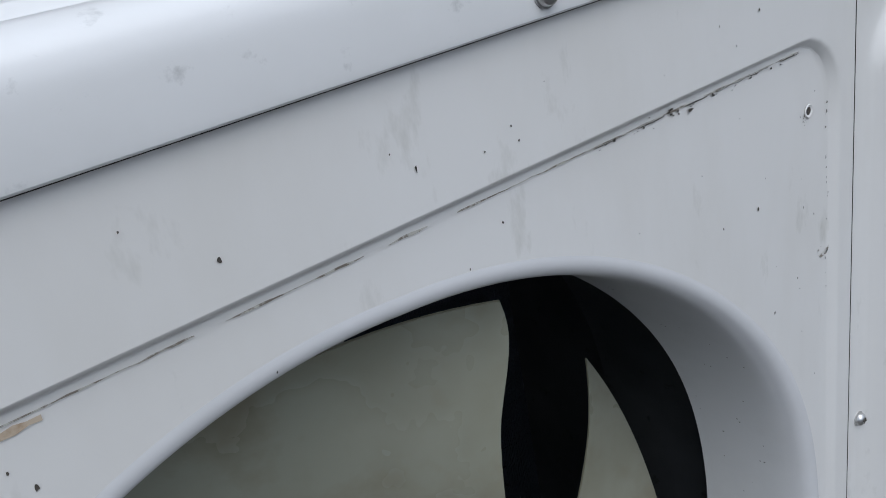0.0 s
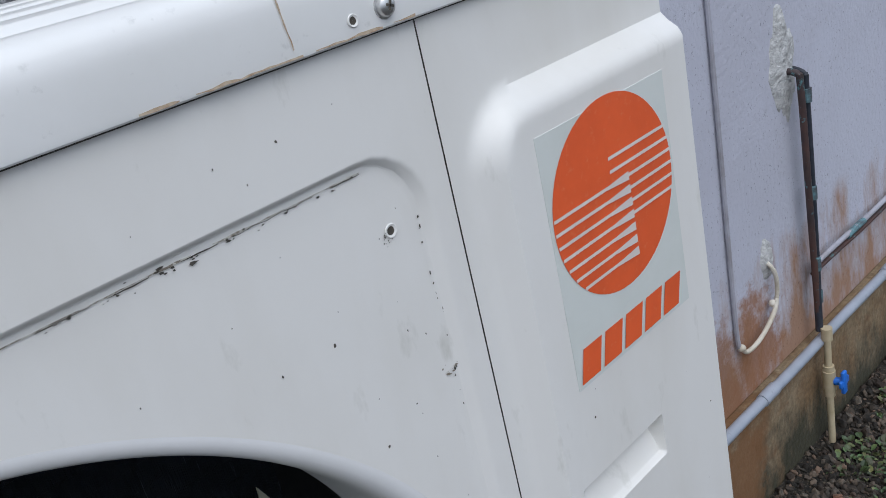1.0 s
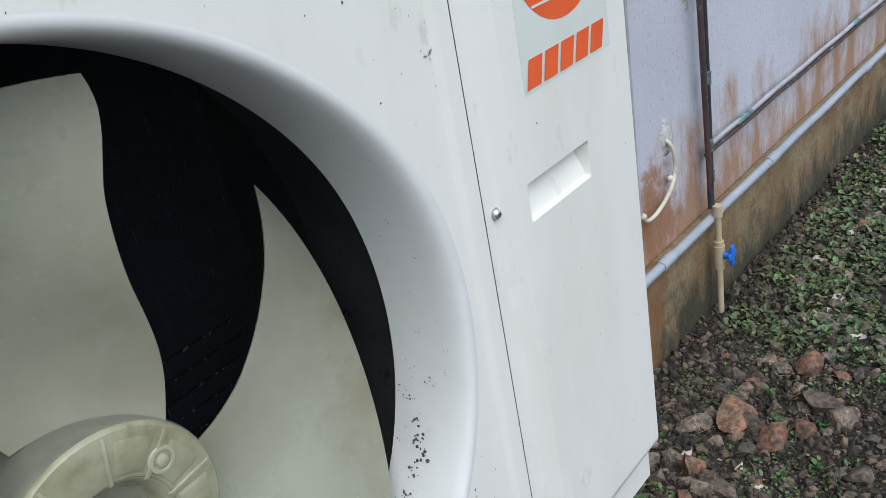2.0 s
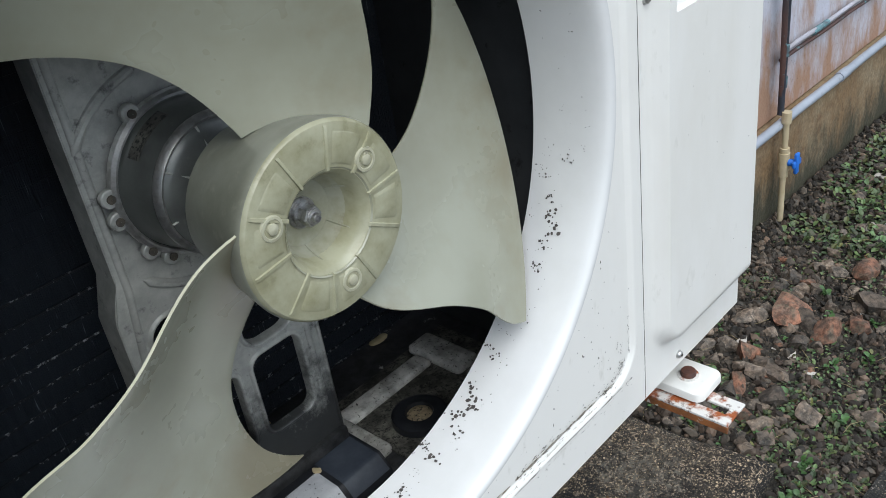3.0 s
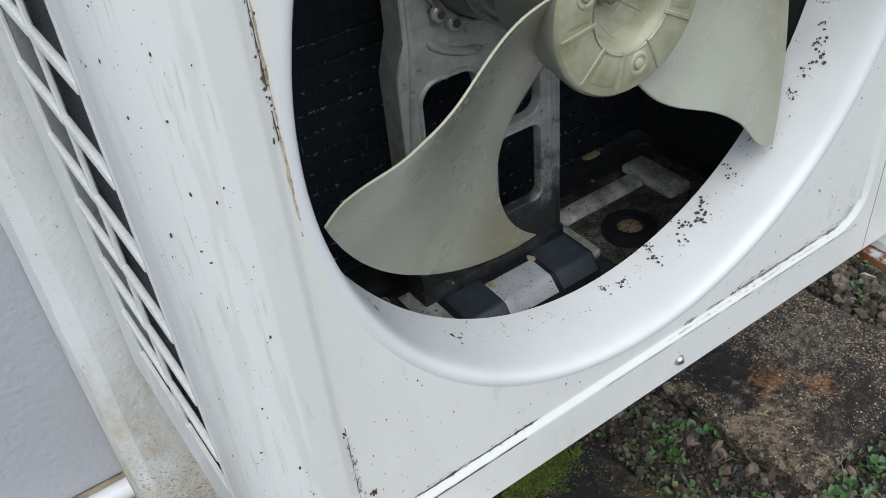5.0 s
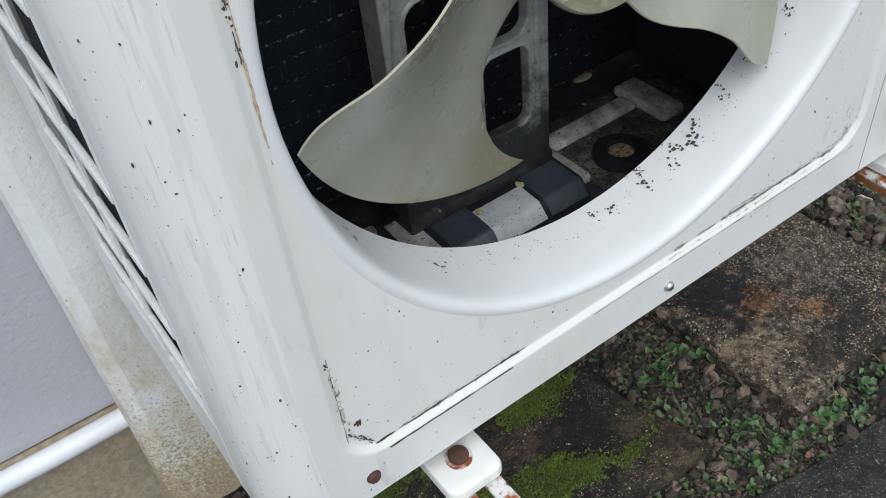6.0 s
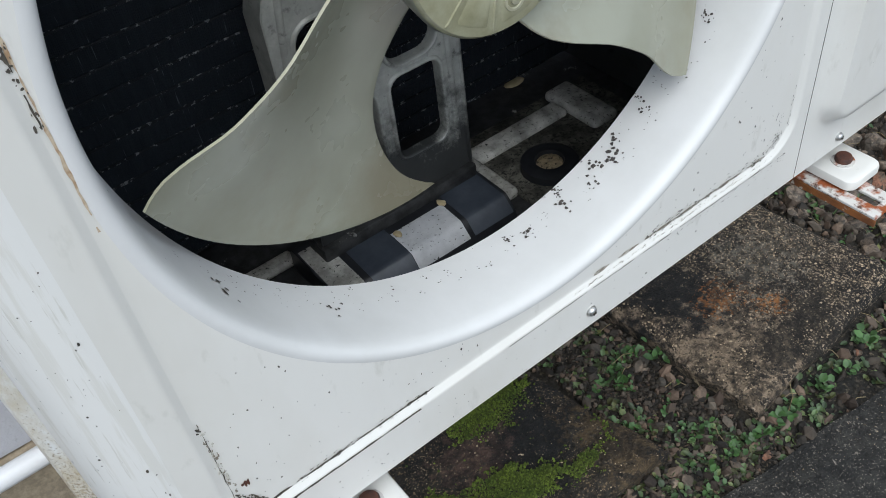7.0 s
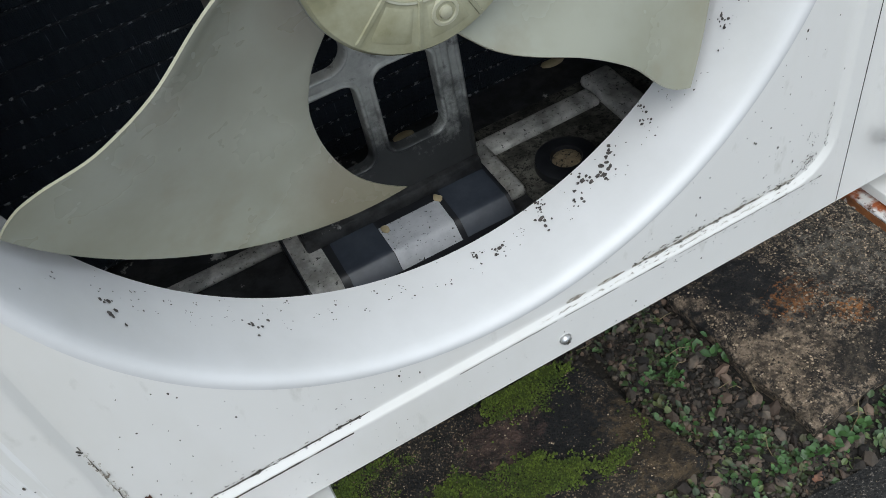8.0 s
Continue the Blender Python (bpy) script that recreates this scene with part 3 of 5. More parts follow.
# rounded corner towards the side
z_steps = [ZB + (ZT - ZB) * i / 8 for i in range(9)]
corner = [(CX - OUT[0], FRONT)]
for k in range(1, 17):
    a = radians(90 * k / 16)
    corner.append((-0.278 - 0.050 * math.sin(a), FRONT + 0.050 * (1 - math.cos(a))))
corner += [(XL, 0.362)]
# bottom return
sheet(bm, [[(CX - OUT[0], y, ZB) , (XSEAM - 0.001, y, ZB)] for y in (FRONT, FRONT + 0.014)])
FP_BM = bm
bm = bmesh.new()
sheet(bm, [[(x, y, z) for x, y in corner] for z in z_steps])
ac_part("corner_panel", bm, WHITE_SIDE, "white rounded corner with faint dirt streaks", angle=24)
bm = FP_BM
front_panel = ac_part("front_panel", bm, WHITE, angle=20)
bm = bmesh.new()
sheet(bm, [mouth_row(d, y) for d, y in [(0.0025, 0.369)] + MOUTH], True)
bell = ac_part("bell_mouth", bm, RINGWHITE, "smooth white rounded fan ring with black specks")


# service panel: raised field, grip pocket
def service_y(x, z):
    def boxd(x0, x1, z0, z1, r):
        cx_, cz_ = (x0 + x1) / 2, (z0 + z1) / 2
        qx, qz = abs(x - cx_) - (x1 - x0) / 2 + r, abs(z - cz_) - (z1 - z0) / 2 + r
        return math.hypot(max(qx, 0), max(qz, 0)) + min(max(qx, qz), 0) - r
    d = boxd(0.456, 0.80, 0.668, 1.404, 0.045)
    y = FRONT - 0.016 * smooth01(-d / 0.017)
    g = boxd(0.484, 0.587, 1.0755, 1.1125, 0.002)
    if g < 0:
        y += min(0.017, -g * 6) * (0.30 + 0.70 * smooth01((z - 1.0755) / 0.034))
    return y


xs = sorted(set([XSEAM + 0.0012 + (XR - XSEAM - 0.0012) * i / 44 for i in range(45)] + [0.4838, 0.4845, 0.4865, 0.5845, 0.5865, 0.5872]))
zs = sorted(set([ZB + (ZT - ZB) * i / 150 for i in range(151)] + [1.0753, 1.0760, 1.078, 1.110, 1.1120, 1.1127]))
bm = bmesh.new()
sheet(bm, [[(x, service_y(x, z), z) for x in xs] for z in zs])
edge = [(XR, None), (XR + 0.003, 0.004), (XR + 0.004, 0.012), (XR + 0.004, BACK - FRONT)]
sheet(bm, [[(x, service_y(XR, z) if d is None else max(service_y(XR, z) + d, 0) if d < 0.1 else BACK, z) for x, d in edge] for z in zs])
service = ac_part("service_panel", bm, WHITE, "white service panel with a raised field and a grip pocket", angle=40)
# dark backing that shows as the joint line
bm = bmesh.new()
box(bm, XSEAM - 0.006, XSEAM + 0.006, FRONT + 0.002, FRONT + 0.006, ZB + 0.004, ZT)
ac_part("panel_joint", bm, GRIME, "dark narrow joint between the panels", smooth=False)

# lid with pressed ribs
prof = [(0.2765, 1.4605), (0.2755, 1.4615), (0.2750, 1.4645), (0.2750, 1.484), (0.2750, 1.4885), (0.2760, 1.4945), (0.2785, 1.4988), (0.2825, 1.5018), (0.2880, 1.5042)]
for y0, wide, crest in ((0.294, 0.038, 1.5052), (0.372, 0.054, 1.5080), (0.470, 0.056, 1.5080), (0.570, 0.052, 1.5080)):
    prof += [(y0, crest), (y0 + 0.0015, crest - 0.0004), (y0 + 0.010, 1.5012), (y0 + 0.012, 1.5010), (y0 + wide - 0.012, 1.5010), (y0 + wide - 0.010, 1.5012), (y0 + wide - 0.0015, 1.5076), (y0 + wide, 1.5080)]
prof += [(0.685, 1.5080), (0.695, 1.506), (0.700, 1.500), (0.701, 1.462)]
bm = bmesh.new()
LX0, LX1 = XL - 0.006, XR + 0.010
cuts = [LX0, LX0 + 0.002, LX0 + 0.007, LX0 + 0.016] + [LX0 + 0.016 + (LX1 - LX0 - 0.032) * i / 12 for i in range(1, 12)] + [LX1 - 0.016, LX1 - 0.007, LX1 - 0.002, LX1]
drop = {0: 0.022, 1: 0.010, 2: 0.003}
rows = []
for i, x in enumerate(cuts):
    d = drop.get(min(i, len(cuts) - 1 - i), 0.0)
    rows.append([(x, y, max(1.4605, z - d) if z > 1.487 else z) for y, z in prof])
lid_rows = sheet(bm, rows)
for x in (LX0, LX1):
    bm.faces.new([bm.verts.new(p) for p in ((x, 0.276, 1.4605), (x, 0.701, 1.4605), (x, 0.701, 1.487), (x, 0.276, 1.487))])
lid = ac_part("lid", bm, LIDWHITE, "white pressed lid with long ribs", angle=30)
bm = bmesh.new()
box(bm, XL + 0.004, XR, FRONT + 0.001, BACK, ZT - 0.002, ZT + 0.001)
ac_part("lid_joint", bm, GRIME, "dark line under the lid", smooth=False)


def screw(x, z, y, r, material, name="screw"):
    """A pan-head cross screw facing the front, with a washer."""
    b = bmesh.new()
    revolve(b, 0, 0, [(r * 1.16, 0.0), (r * 1.16, -0.0010), (r * 1.02, -0.0012), (r, -0.002), (r * 0.9, -0.0036), (r * 0.6, -0.0048), (r * 0.28, -0.0052), (0.0002, -0.0050)], 20)
    ob = ac_part(name, b, material)
    ob.matrix_basis = AC_INV @ Matrix.Translation((x, y, z)) @ AC_INV.inverted()
    c = bmesh.new()
    for turn in (20, 110):
        g = bmesh.ops.create_cube(c, size=1, matrix=Matrix.Rotation(radians(turn), 4, "Y") @ Matrix.Diagonal((r * 0.9, 0.0016, r * 0.2, 1)))
    bmesh.ops.translate(c, verts=c.verts, vec=(0, -0.0049, 0))
    part("cross_slot", c, GRIME, ob, smooth=False)
    ob.children[0].matrix_basis = AC_INV
    return ob


for x, z, y, r in ((0.170, 1.471, 0.275, 0.0057), (0.415, 1.472, 0.275, 0.0057), (-0.11, 1.472, 0.275, 0.0057),
                   (0.4535, 1.096, FRONT, 0.005), (0.516, 0.636, FRONT, 0.005),
                   (0.123, 0.641, FRONT, 0.0052)):
    screw(x, z, y, r, STEEL)
screw(-0.236, 0.648, FRONT, 0.006, BOLT, "rusty_screw")
# holes and clip sockets
for x, z, y, r in ((0.393, 1.470, 0.2747, 0.0021), (0.391, 1.354, FLOOR_Y - 0.0005, 0.0026)):
    bm = bmesh.new()
    revolve(bm, x, z, [(0.0001, y), (r, y), (r * 1.5, y - 0.0006), (r * 1.7, y)], 14)
    for f in bm.faces:
        f.material_index = 0 if sum((v.co - Vector((x, y, z))).length for v in f.verts) / len(f.verts) < r * 0.8 else 1
    ac_part("clip_hole", bm, [GRIME, WHITE])


# side panel: sheet strips and bars leave two columns of slots
for name, y0, y1, z0, z1, inset in (("side_panel", 0.363, BACK - 0.001, ZB, 0.70, 0.0), ("side_head", 0.363, BACK - 0.001, 1.415, ZT, 0.0), ("side_strip", 0.3625, 0.3715, ZB, ZT, 0.0005),
                                    ("side_strip", 0.475, 0.482, ZB, ZT, 0.0005), ("side_strip", 0.598, BACK, ZB, ZT, 0.0005)):
    bm = bmesh.new()
    box(bm, XL - inset, XL + 0.004 + (0 if inset else 0.0002), y0, y1, z0, z1, 0.0012 if inset else 0.0, 1)
    ac_part(name, bm, WHITE_SIDE, "white side sheet with open slots" if name == "side_panel" else "")
for k in range(10):
    z = 0.7525 + 0.0675 * k
    for y0, y1 in ((0.372, 0.476), (0.481, 0.600)):
        bm = bmesh.new()
        box(bm, XL - 0.0015, XL + 0.0045, y0, y1, z - 0.0048, z + 0.0048, 0.0015, 2)
        ac_part("side_bar", bm, WHITE_SIDE)

# coils behind the side and at the back
for k in range(33):
    z = 0.628 + 0.025 * k
    bm = bmesh.new()
    box(bm, XL + 0.03, 0.46, 0.650, 0.668, z, z + 0.0246)
    section = ac_part("coil_slab", bm, COIL, "black finned coil section", smooth=False)
    # Lower rows only: an added strip that carries the painted glints.
    if z < 0.93:
        bm = bmesh.new()
        box(bm, XL + 0.03, 0.40, 0.6478, 0.6498, z + 0.001, z + 0.0036)
        ac_part("fin_edge", bm, FINGLINT, "strip of painted glints along the fin edges", section, smooth=False)
    bm = bmesh.new()
    box(bm, XL + 0.024, XL + 0.042, 0.365, 0.645, z, z + 0.0246)
    ac_part("side_coil_slab", bm, COILSIDE, "dark grey finned coil section behind the slots", smooth=False)
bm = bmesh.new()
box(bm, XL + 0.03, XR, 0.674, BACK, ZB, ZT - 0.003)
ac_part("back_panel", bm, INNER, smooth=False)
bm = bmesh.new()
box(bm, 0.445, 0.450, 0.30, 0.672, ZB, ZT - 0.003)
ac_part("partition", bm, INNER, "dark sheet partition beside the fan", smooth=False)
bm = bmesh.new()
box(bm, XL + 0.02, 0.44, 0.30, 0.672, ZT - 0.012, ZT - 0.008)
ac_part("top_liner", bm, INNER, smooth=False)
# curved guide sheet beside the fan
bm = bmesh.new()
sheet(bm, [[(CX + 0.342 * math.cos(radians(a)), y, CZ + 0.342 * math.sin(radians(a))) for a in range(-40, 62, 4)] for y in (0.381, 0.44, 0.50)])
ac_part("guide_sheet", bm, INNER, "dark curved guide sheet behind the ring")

# base pan
bm = bmesh.new()
box(bm, XL + 0.006, XR, FRONT + 0.016, BACK - 0.001, 0.598, 0.612, 0.003)
base = ac_part("base_pan", bm, PAN, "grimy black base pan")
bm = bmesh.new()
hump = [(0.453, 0.610), (0.455, 0.624), (0.468, 0.6385), (0.471, 0.6405), (0.475, 0.6413), (0.540, 0.6425), (0.562, 0.6420), (0.566, 0.636), (0.567, 0.610)]
sheet(bm, [[(x, y, z) for y, z in hump] for x in (-0.052, -0.01, 0.05, 0.11, 0.178)])
for x in (-0.052, 0.178):
    bm.faces.new([bm.verts.new((x, y, z)) for y, z in hump])
ac_part("pan_ridge", bm, BLACKRUB, "black rounded ridge across the pan", base)


def ridge_patch(x0, x1, lift, material, name, depth=0.506):
    b = bmesh.new()
    h = [(y - 0.0008, z + lift * 0.5) for y, z in hump[1:5] + [(depth, 0.6420)]]
    sheet(b, [[(x0 + (x1 - x0) * i / 3 + 0.003 * noise.noise((y * 200, i, x0)), y, z) for y, z in h] for i in range(4)])
    ac_part(name, b, material, parent=base)


ridge_patch(0.042, 0.112, 0.0020, STICKER, "foil_sticker")
ridge_patch(-0.010, 0.042, 0.0022, TAPE, "dark_tape", 0.538)
ridge_patch(0.118, 0.174, 0.0022, TAPE, "dark_tape", 0.540)
ridge_patch(-0.050, -0.018, 0.0018, PANWORN, "worn_patch", 0.553)
for x, y in ((0.048, 0.500), (0.113, 0.506)):
    bm = bmesh.new()
    bmesh.ops.create_icosphere(bm, subdivisions=2, radius=0.006, matrix=Matrix.Translation((x, y, 0.6437)) @ Matrix.Diagonal((0.8, 1.1, 0.22, 1)))
    for vt in bm.verts:
        vt.co += Vector((0.0022, 0.0026, 0)) * noise.noise(vt.co * 170)
    ac_part("cream_flake", bm, CREAM, parent=base)
# worn raised rails and the drain
bm = bmesh.new()
box(bm, 0.196, 0.352, 0.552, 0.582, 0.611, 0.624, 0.006, 3)
ac_part("pan_rail", bm, PANWORN, "worn grey rib of the pan", base)
bm = bmesh.new()
box(bm, 0.182, 0.206, 0.480, 0.580, 0.611, 0.626, 0.006, 3)
ac_part("pan_rail", bm, PANWORN, parent=base)
bm = bmesh.new()
box(bm, 0.205, 0.425, 0.452, 0.604, 0.611, 0.616, 0.002)
ac_part("worn_patch", bm, PANMID, parent=base)
bm = bmesh.new()
box(bm, 0.352, 0.394, 0.505, 0.600, 0.6115, 0.628, 0.007, 3)
ac_part("pan_rail", bm, PANWORN, parent=base)
bm = bmesh.new()
box(bm, -0.190, -0.045, 0.568, 0.590, 0.611, 0.622, 0.005, 3)
ac_part("pan_rail", bm, PANWORN, parent=base)
bm = bmesh.new()
revolve(bm, 0.264, 0, [(0.036, 0.0), (0.035, 0.010), (0.028, 0.013), (0.018, 0.012), (0.016, 0.006)], 28)
bm.transform(Matrix.Translation((0, 0.492, 0.615)) @ Matrix.Translation((0.264, 0, 0)) @ Matrix.Rotation(radians(90), 4, "X") @ Matrix.Translation((-0.264, 0, 0)))
ac_part("drain_ring", bm, BLACKRUB, "black rubber drain ring", base)
bm = bmesh.new()
revolve(bm, 0.264, 0, [(0.017, 0.0), (0.016, 0.006), (0.010, 0.009), (0.001, 0.009)], 18)
bm.transform(Matrix.Translation((0, 0.492, 0.617)) @ Matrix.Translation((0.264, 0, 0)) @ Matrix.Rotation(radians(90), 4, "X") @ Matrix.Translation((-0.264, 0, 0)))
ac_part("drain_plug", bm, DRAINMUD, parent=base)
for x, y, s in ((0.354, 0.660, 0.013), (0.140, 0.655, 0.011), (0.05, 0.60, 0.008)):
    bm = bmesh.new()
    bmesh.ops.create_icosphere(bm, subdivisions=2, radius=s, matrix=Matrix.Translation((x, y, 0.6125)) @ Matrix.Diagonal((1.3, 0.7, 0.25, 1)))
    ac_part("cream_flake", bm, CREAM, parent=base)

# motor bracket: pressed sheet with windows
BX0, BX1, BY = -0.030, 0.172, 0.525


def bracket_part():
    """Sheet plate with four rounded, lipped windows and turned-back sides."""
    b = bmesh.new()

    def cell(cx0, cx1, cz0, cz1, wx0, wx1, wz0, wz1, r=0.013):
        mx, mz = (wx0 + wx1) / 2, (wz0 + wz1) / 2
        dirs = [radians(5 * i) for i in range(72)] + [math.atan2(z - mz, x - mx) % (2 * math.pi) for x in (cx0, cx1) for z in (cz0, cz1)]
        rows = []
        for grow, y in ((-0.0008, BY + 0.010), (0.0, BY + 0.001), (0.0008, BY - 0.0022), (0.0020, BY - 0.0030), (0.0038, BY - 0.0026), (0.0055, BY), (None, BY)):
            row = []
            for a in sorted(set(round(d, 5) for d in dirs)):
                if grow is None:
                    t = rrect_ray(a, mx - cx0, cx1 - mx, mz - cz0, cz1 - mz, 0)
                else:
                    t = rrect_ray(a, (wx1 - wx0) / 2 + grow, (wx1 - wx0) / 2 + grow, (wz1 - wz0) / 2 + grow, (wz1 - wz0) / 2 + grow, r + grow)
                row.append((mx + t * math.cos(a), y, mz + t * math.sin(a)))
            rows.append(row)
        sheet(b, rows, True)

    cell(BX0, 0.0740, 0.658, 0.8180, -0.004, 0.0645, 0.708, 0.808)
    cell(0.0740, BX1, 0.658, 0.8180, 0.0840, 0.1455, 0.712, 0.811)
    cell(BX0, 0.0740, 0.8180, 0.930, -0.004, 0.0645, 0.827, 0.908, 0.020)
    cell(0.0740, BX1, 0.8180, 0.930, 0.0840, 0.1455, 0.825, 0.908, 0.020)
    b.faces.new([b.verts.new((x, BY, z)) for x, z in ((BX0, 0.930), (BX1, 0.930), (BX1, 0.96), (BX0 + 0.012, 0.96))])
    box(b, BX0 + 0.012, BX1, BY, BY + 0.002, 0.960, 1.44)
    for x, lean in ((BX0 + 0.009, 0.012), (BX1 - 0.013, 0.0)):
        tube(b, [(x + (lean if z > 0.92 else 0), BY + 0.001, z) for z in (0.70, 0.84, 0.95, 1.10, 1.40)], 0.0042, 8)
    for off in (0.0, 0.002):
        sheet(b, [[(x + off, y, z) for y in (BY - 0.001, BY + 0.030)] for x, z in ((BX0 - 0.001, 0.652), (BX0 - 0.001, 0.925), (BX0 + 0.011, 0.965), (BX0 + 0.011, 1.44))])
    box(b, BX1 - 0.002, BX1 + 0.003, BY - 0.002, BY + 0.045, 0.652, 1.44, 0.0015, 1)
    return b


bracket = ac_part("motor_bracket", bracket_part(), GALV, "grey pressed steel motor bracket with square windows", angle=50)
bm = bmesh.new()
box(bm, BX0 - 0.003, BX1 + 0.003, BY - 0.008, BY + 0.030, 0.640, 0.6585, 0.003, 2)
ac_part("bracket_base", bm, PAN, "black foot of the bracket", bracket)
for a0, a1 in ((98, 152), (228, 272)):
    bm = bmesh.new()
    tube(bm, [(CX + 0.104 * math.cos(radians(a)), 0.5250, CZ + 0.104 * math.sin(radians(a))) for a in range(a0, a1, 4)], [0.001] + [0.0048] * (len(range(a0, a1, 4)) - 2) + [0.001], 10)
    ac_part("bracket_rib", bm, GALV, parent=bracket)
# motor
MX, MZ = CX - 0.001, CZ + 0.003
bm = bmesh.new()
revolve(bm, MX, MZ, [(0.0005, 0.455), (0.030, 0.455), (0.052, 0.457), (0.058, 0.461), (0.0615, 0.467), (0.0635, 0.474), (0.0685, 0.512), (0.0705, 0.5128), (0.0745, 0.5132), (0.0745, 0.518), (0.001, 0.518)], 56)
motor = ac_part("fan_motor", bm, MOTOR, "dark round motor behind the fan")
bm = bmesh.new()
revolve(bm, MX, MZ, [(0.0622, 0.469), (0.0640, 0.467), (0.0630, 0.463), (0.0600, 0.4595), (0.0580, 0.4605)], 56)
ac_part("cap_ring", bm, STEEL, "bright steel ring", motor)
bm = bmesh.new()
revolve(bm, MX, MZ, [(0.0690, 0.5125), (0.0705, 0.509), (0.0725, 0.5085), (0.0755, 0.5115), (0.0758, 0.518)], 56)
ac_part("flange_ring", bm, STEEL, parent=motor)
bm = bmesh.new()
rows = []
for x in range(105, 146, 4):
    a = radians(x)
    rows.append([(MX + r * math.cos(a), y, MZ + r * math.sin(a)) for r, y in ((0.0663, 0.488), (0.0680, 0.503))])
sheet(bm, rows)
ac_part("rating_plate", bm, PANMID, "worn grey rating plate", motor)
for k in (118, 174, 190, 222, 238, 300, 358, 50):
    a = radians(k)
    x, z = MX + 0.0775 * math.cos(a), MZ + 0.0775 * math.sin(a)
    bm = bmesh.new()
    revolve(bm, x, z, [(0.0085, 0.518), (0.0085, 0.5125), (0.0074, 0.5115), (0.0036, 0.5115)], 18)
    lug = ac_part("mounting_lug", bm, GALV, parent=motor)
    bm = bmesh.new()
    revolve(bm, x, z, [(0.0040, 0.5125), (0.0039, 0.5095), (0.0003, 0.5090)], 10)
    part("lug_screw", bm, GRIME, motor).matrix_basis = AC_INV
for k in range(8):
    a = radians(45 * k + 12)
    bm = bmesh.new()
    tube(bm, [(MX + r * math.cos(a), y, MZ + r * math.sin(a)) for r, y in ((0.028, 0.4545), (0.058, 0.4595))], 0.0011, 6)
    ac_part("cap_rib", bm, GALV, parent=motor)
bm = bmesh.new()
tube(bm, [(CX, 0.455, CZ), (CX, 0.345, CZ)], 0.006, 12)
ac_part("shaft", bm, STEEL, parent=motor)

# ---- fan ----
fan = thing("fan", "aged cream plastic three-bladed fan on the motor shaft", "fan", at=(CX, 0.40, CZ))
FAN_INV = Matrix.Translation((-CX, -0.40, -CZ))


def fan_part(name, bm, material, parent=None, label="", **kw):
    bm.transform(FAN_INV)
    return part(name, bm, material, parent or fan, label, **kw)


bm = bmesh.new()
hub_prof = [(0.0635, 0.420), (0.0655, 0.420), (0.0790, 0.345), (0.0805, 0.336), (0.0795, 0.3305), (0.0770, 0.3275), (0.072, 0.3265), (0.048, 0.3265), (0.0415, 0.3275),
            (0.0385, 0.3305), (0.0355, 0.338), (0.031, 0.358), (0.029, 0.3665), (0.026, 0.3685), (0.0005, 0.3685)]
revolve(bm, CX, CZ, hub_prof, 72)
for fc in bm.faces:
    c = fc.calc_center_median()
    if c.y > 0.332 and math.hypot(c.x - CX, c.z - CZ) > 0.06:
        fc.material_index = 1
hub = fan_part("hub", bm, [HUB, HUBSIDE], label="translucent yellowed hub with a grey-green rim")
# moulded cup round the nut, with low creases
CUP = [(0.0432, 0.3262), (0.0410, 0.3285), (0.0385, 0.3330), (0.0300, 0.3575), (0.0270, 0.3615), (0.0120, 0.3628)]
bm = bmesh.new()
revolve(bm, CX, CZ, CUP, 48)
cup = fan_part("hub_cup", bm, HUBCUP, hub, "smooth moulded cup of the hub")
cup.parent = fan
for k in range(6):
    a = radians(60 * k + 22)
    bm = bmesh.new()
    tube(bm, [(CX + r * math.cos(a), y, CZ + r * math.sin(a)) for r, y in CUP[1:5]], [0.0006, 0.0010, 0.0010, 0.0006], 6)
    fan_part("cup_rib", bm, HUBCUP, cup)
# shallow sector fields and radial ribs on the hub's face
for k in range(10):
    a = radians(36 * k + 8)
    bm = bmesh.new()
    rows = []
    for r in (0.0405, 0.0415, 0.0735, 0.0755):
        y = 0.3264 if r in (0.0405, 0.0755) else 0.3252
        rows.append([(CX + r * math.cos(a + d / r) , y + (0.0014 if abs(d) > 0.0014 else 0), CZ + r * math.sin(a + d / r)) for d in (-0.0018, -0.0012, 0.0012, 0.0018)])
    sheet(bm, rows)
    fan_part("face_rib", bm, HUB, hub)
for k in range(10):
    if k % 3 == 2:
        continue
    bm = bmesh.new()
    rows = []
    for r, y in ((0.046, 0.3264), (0.048, 0.3256), (0.068, 0.3256), (0.070, 0.3264)):
        rows.append([(CX + r * math.cos(radians(36 * k + 8 + d)), y if 6 < d < 30 else 0.3266, CZ + r * math.sin(radians(36 * k + 8 + d))) for d in (5.5, 7.5, 14, 20, 26, 28.5, 30.5)])
    sheet(bm, rows)
    fan_part("face_field", bm, HUB, hub)
for a in (38, 158, 278):
    x, z = CX + 0.0555 * math.cos(radians(a)), CZ + 0.0555 * math.sin(radians(a))
    bm = bmesh.new()
    revolve(bm, x, z, [(0.0105, 0.3268), (0.0095, 0.3248), (0.0075, 0.3246), (0.0065, 0.3262), (0.0048, 0.3262), (0.0042, 0.3238), (0.003, 0.3232), (0.0002, 0.3230)], 22)
    fan_part("balance_pin", bm, [FANEDGE], hub, "pale moulded pin")
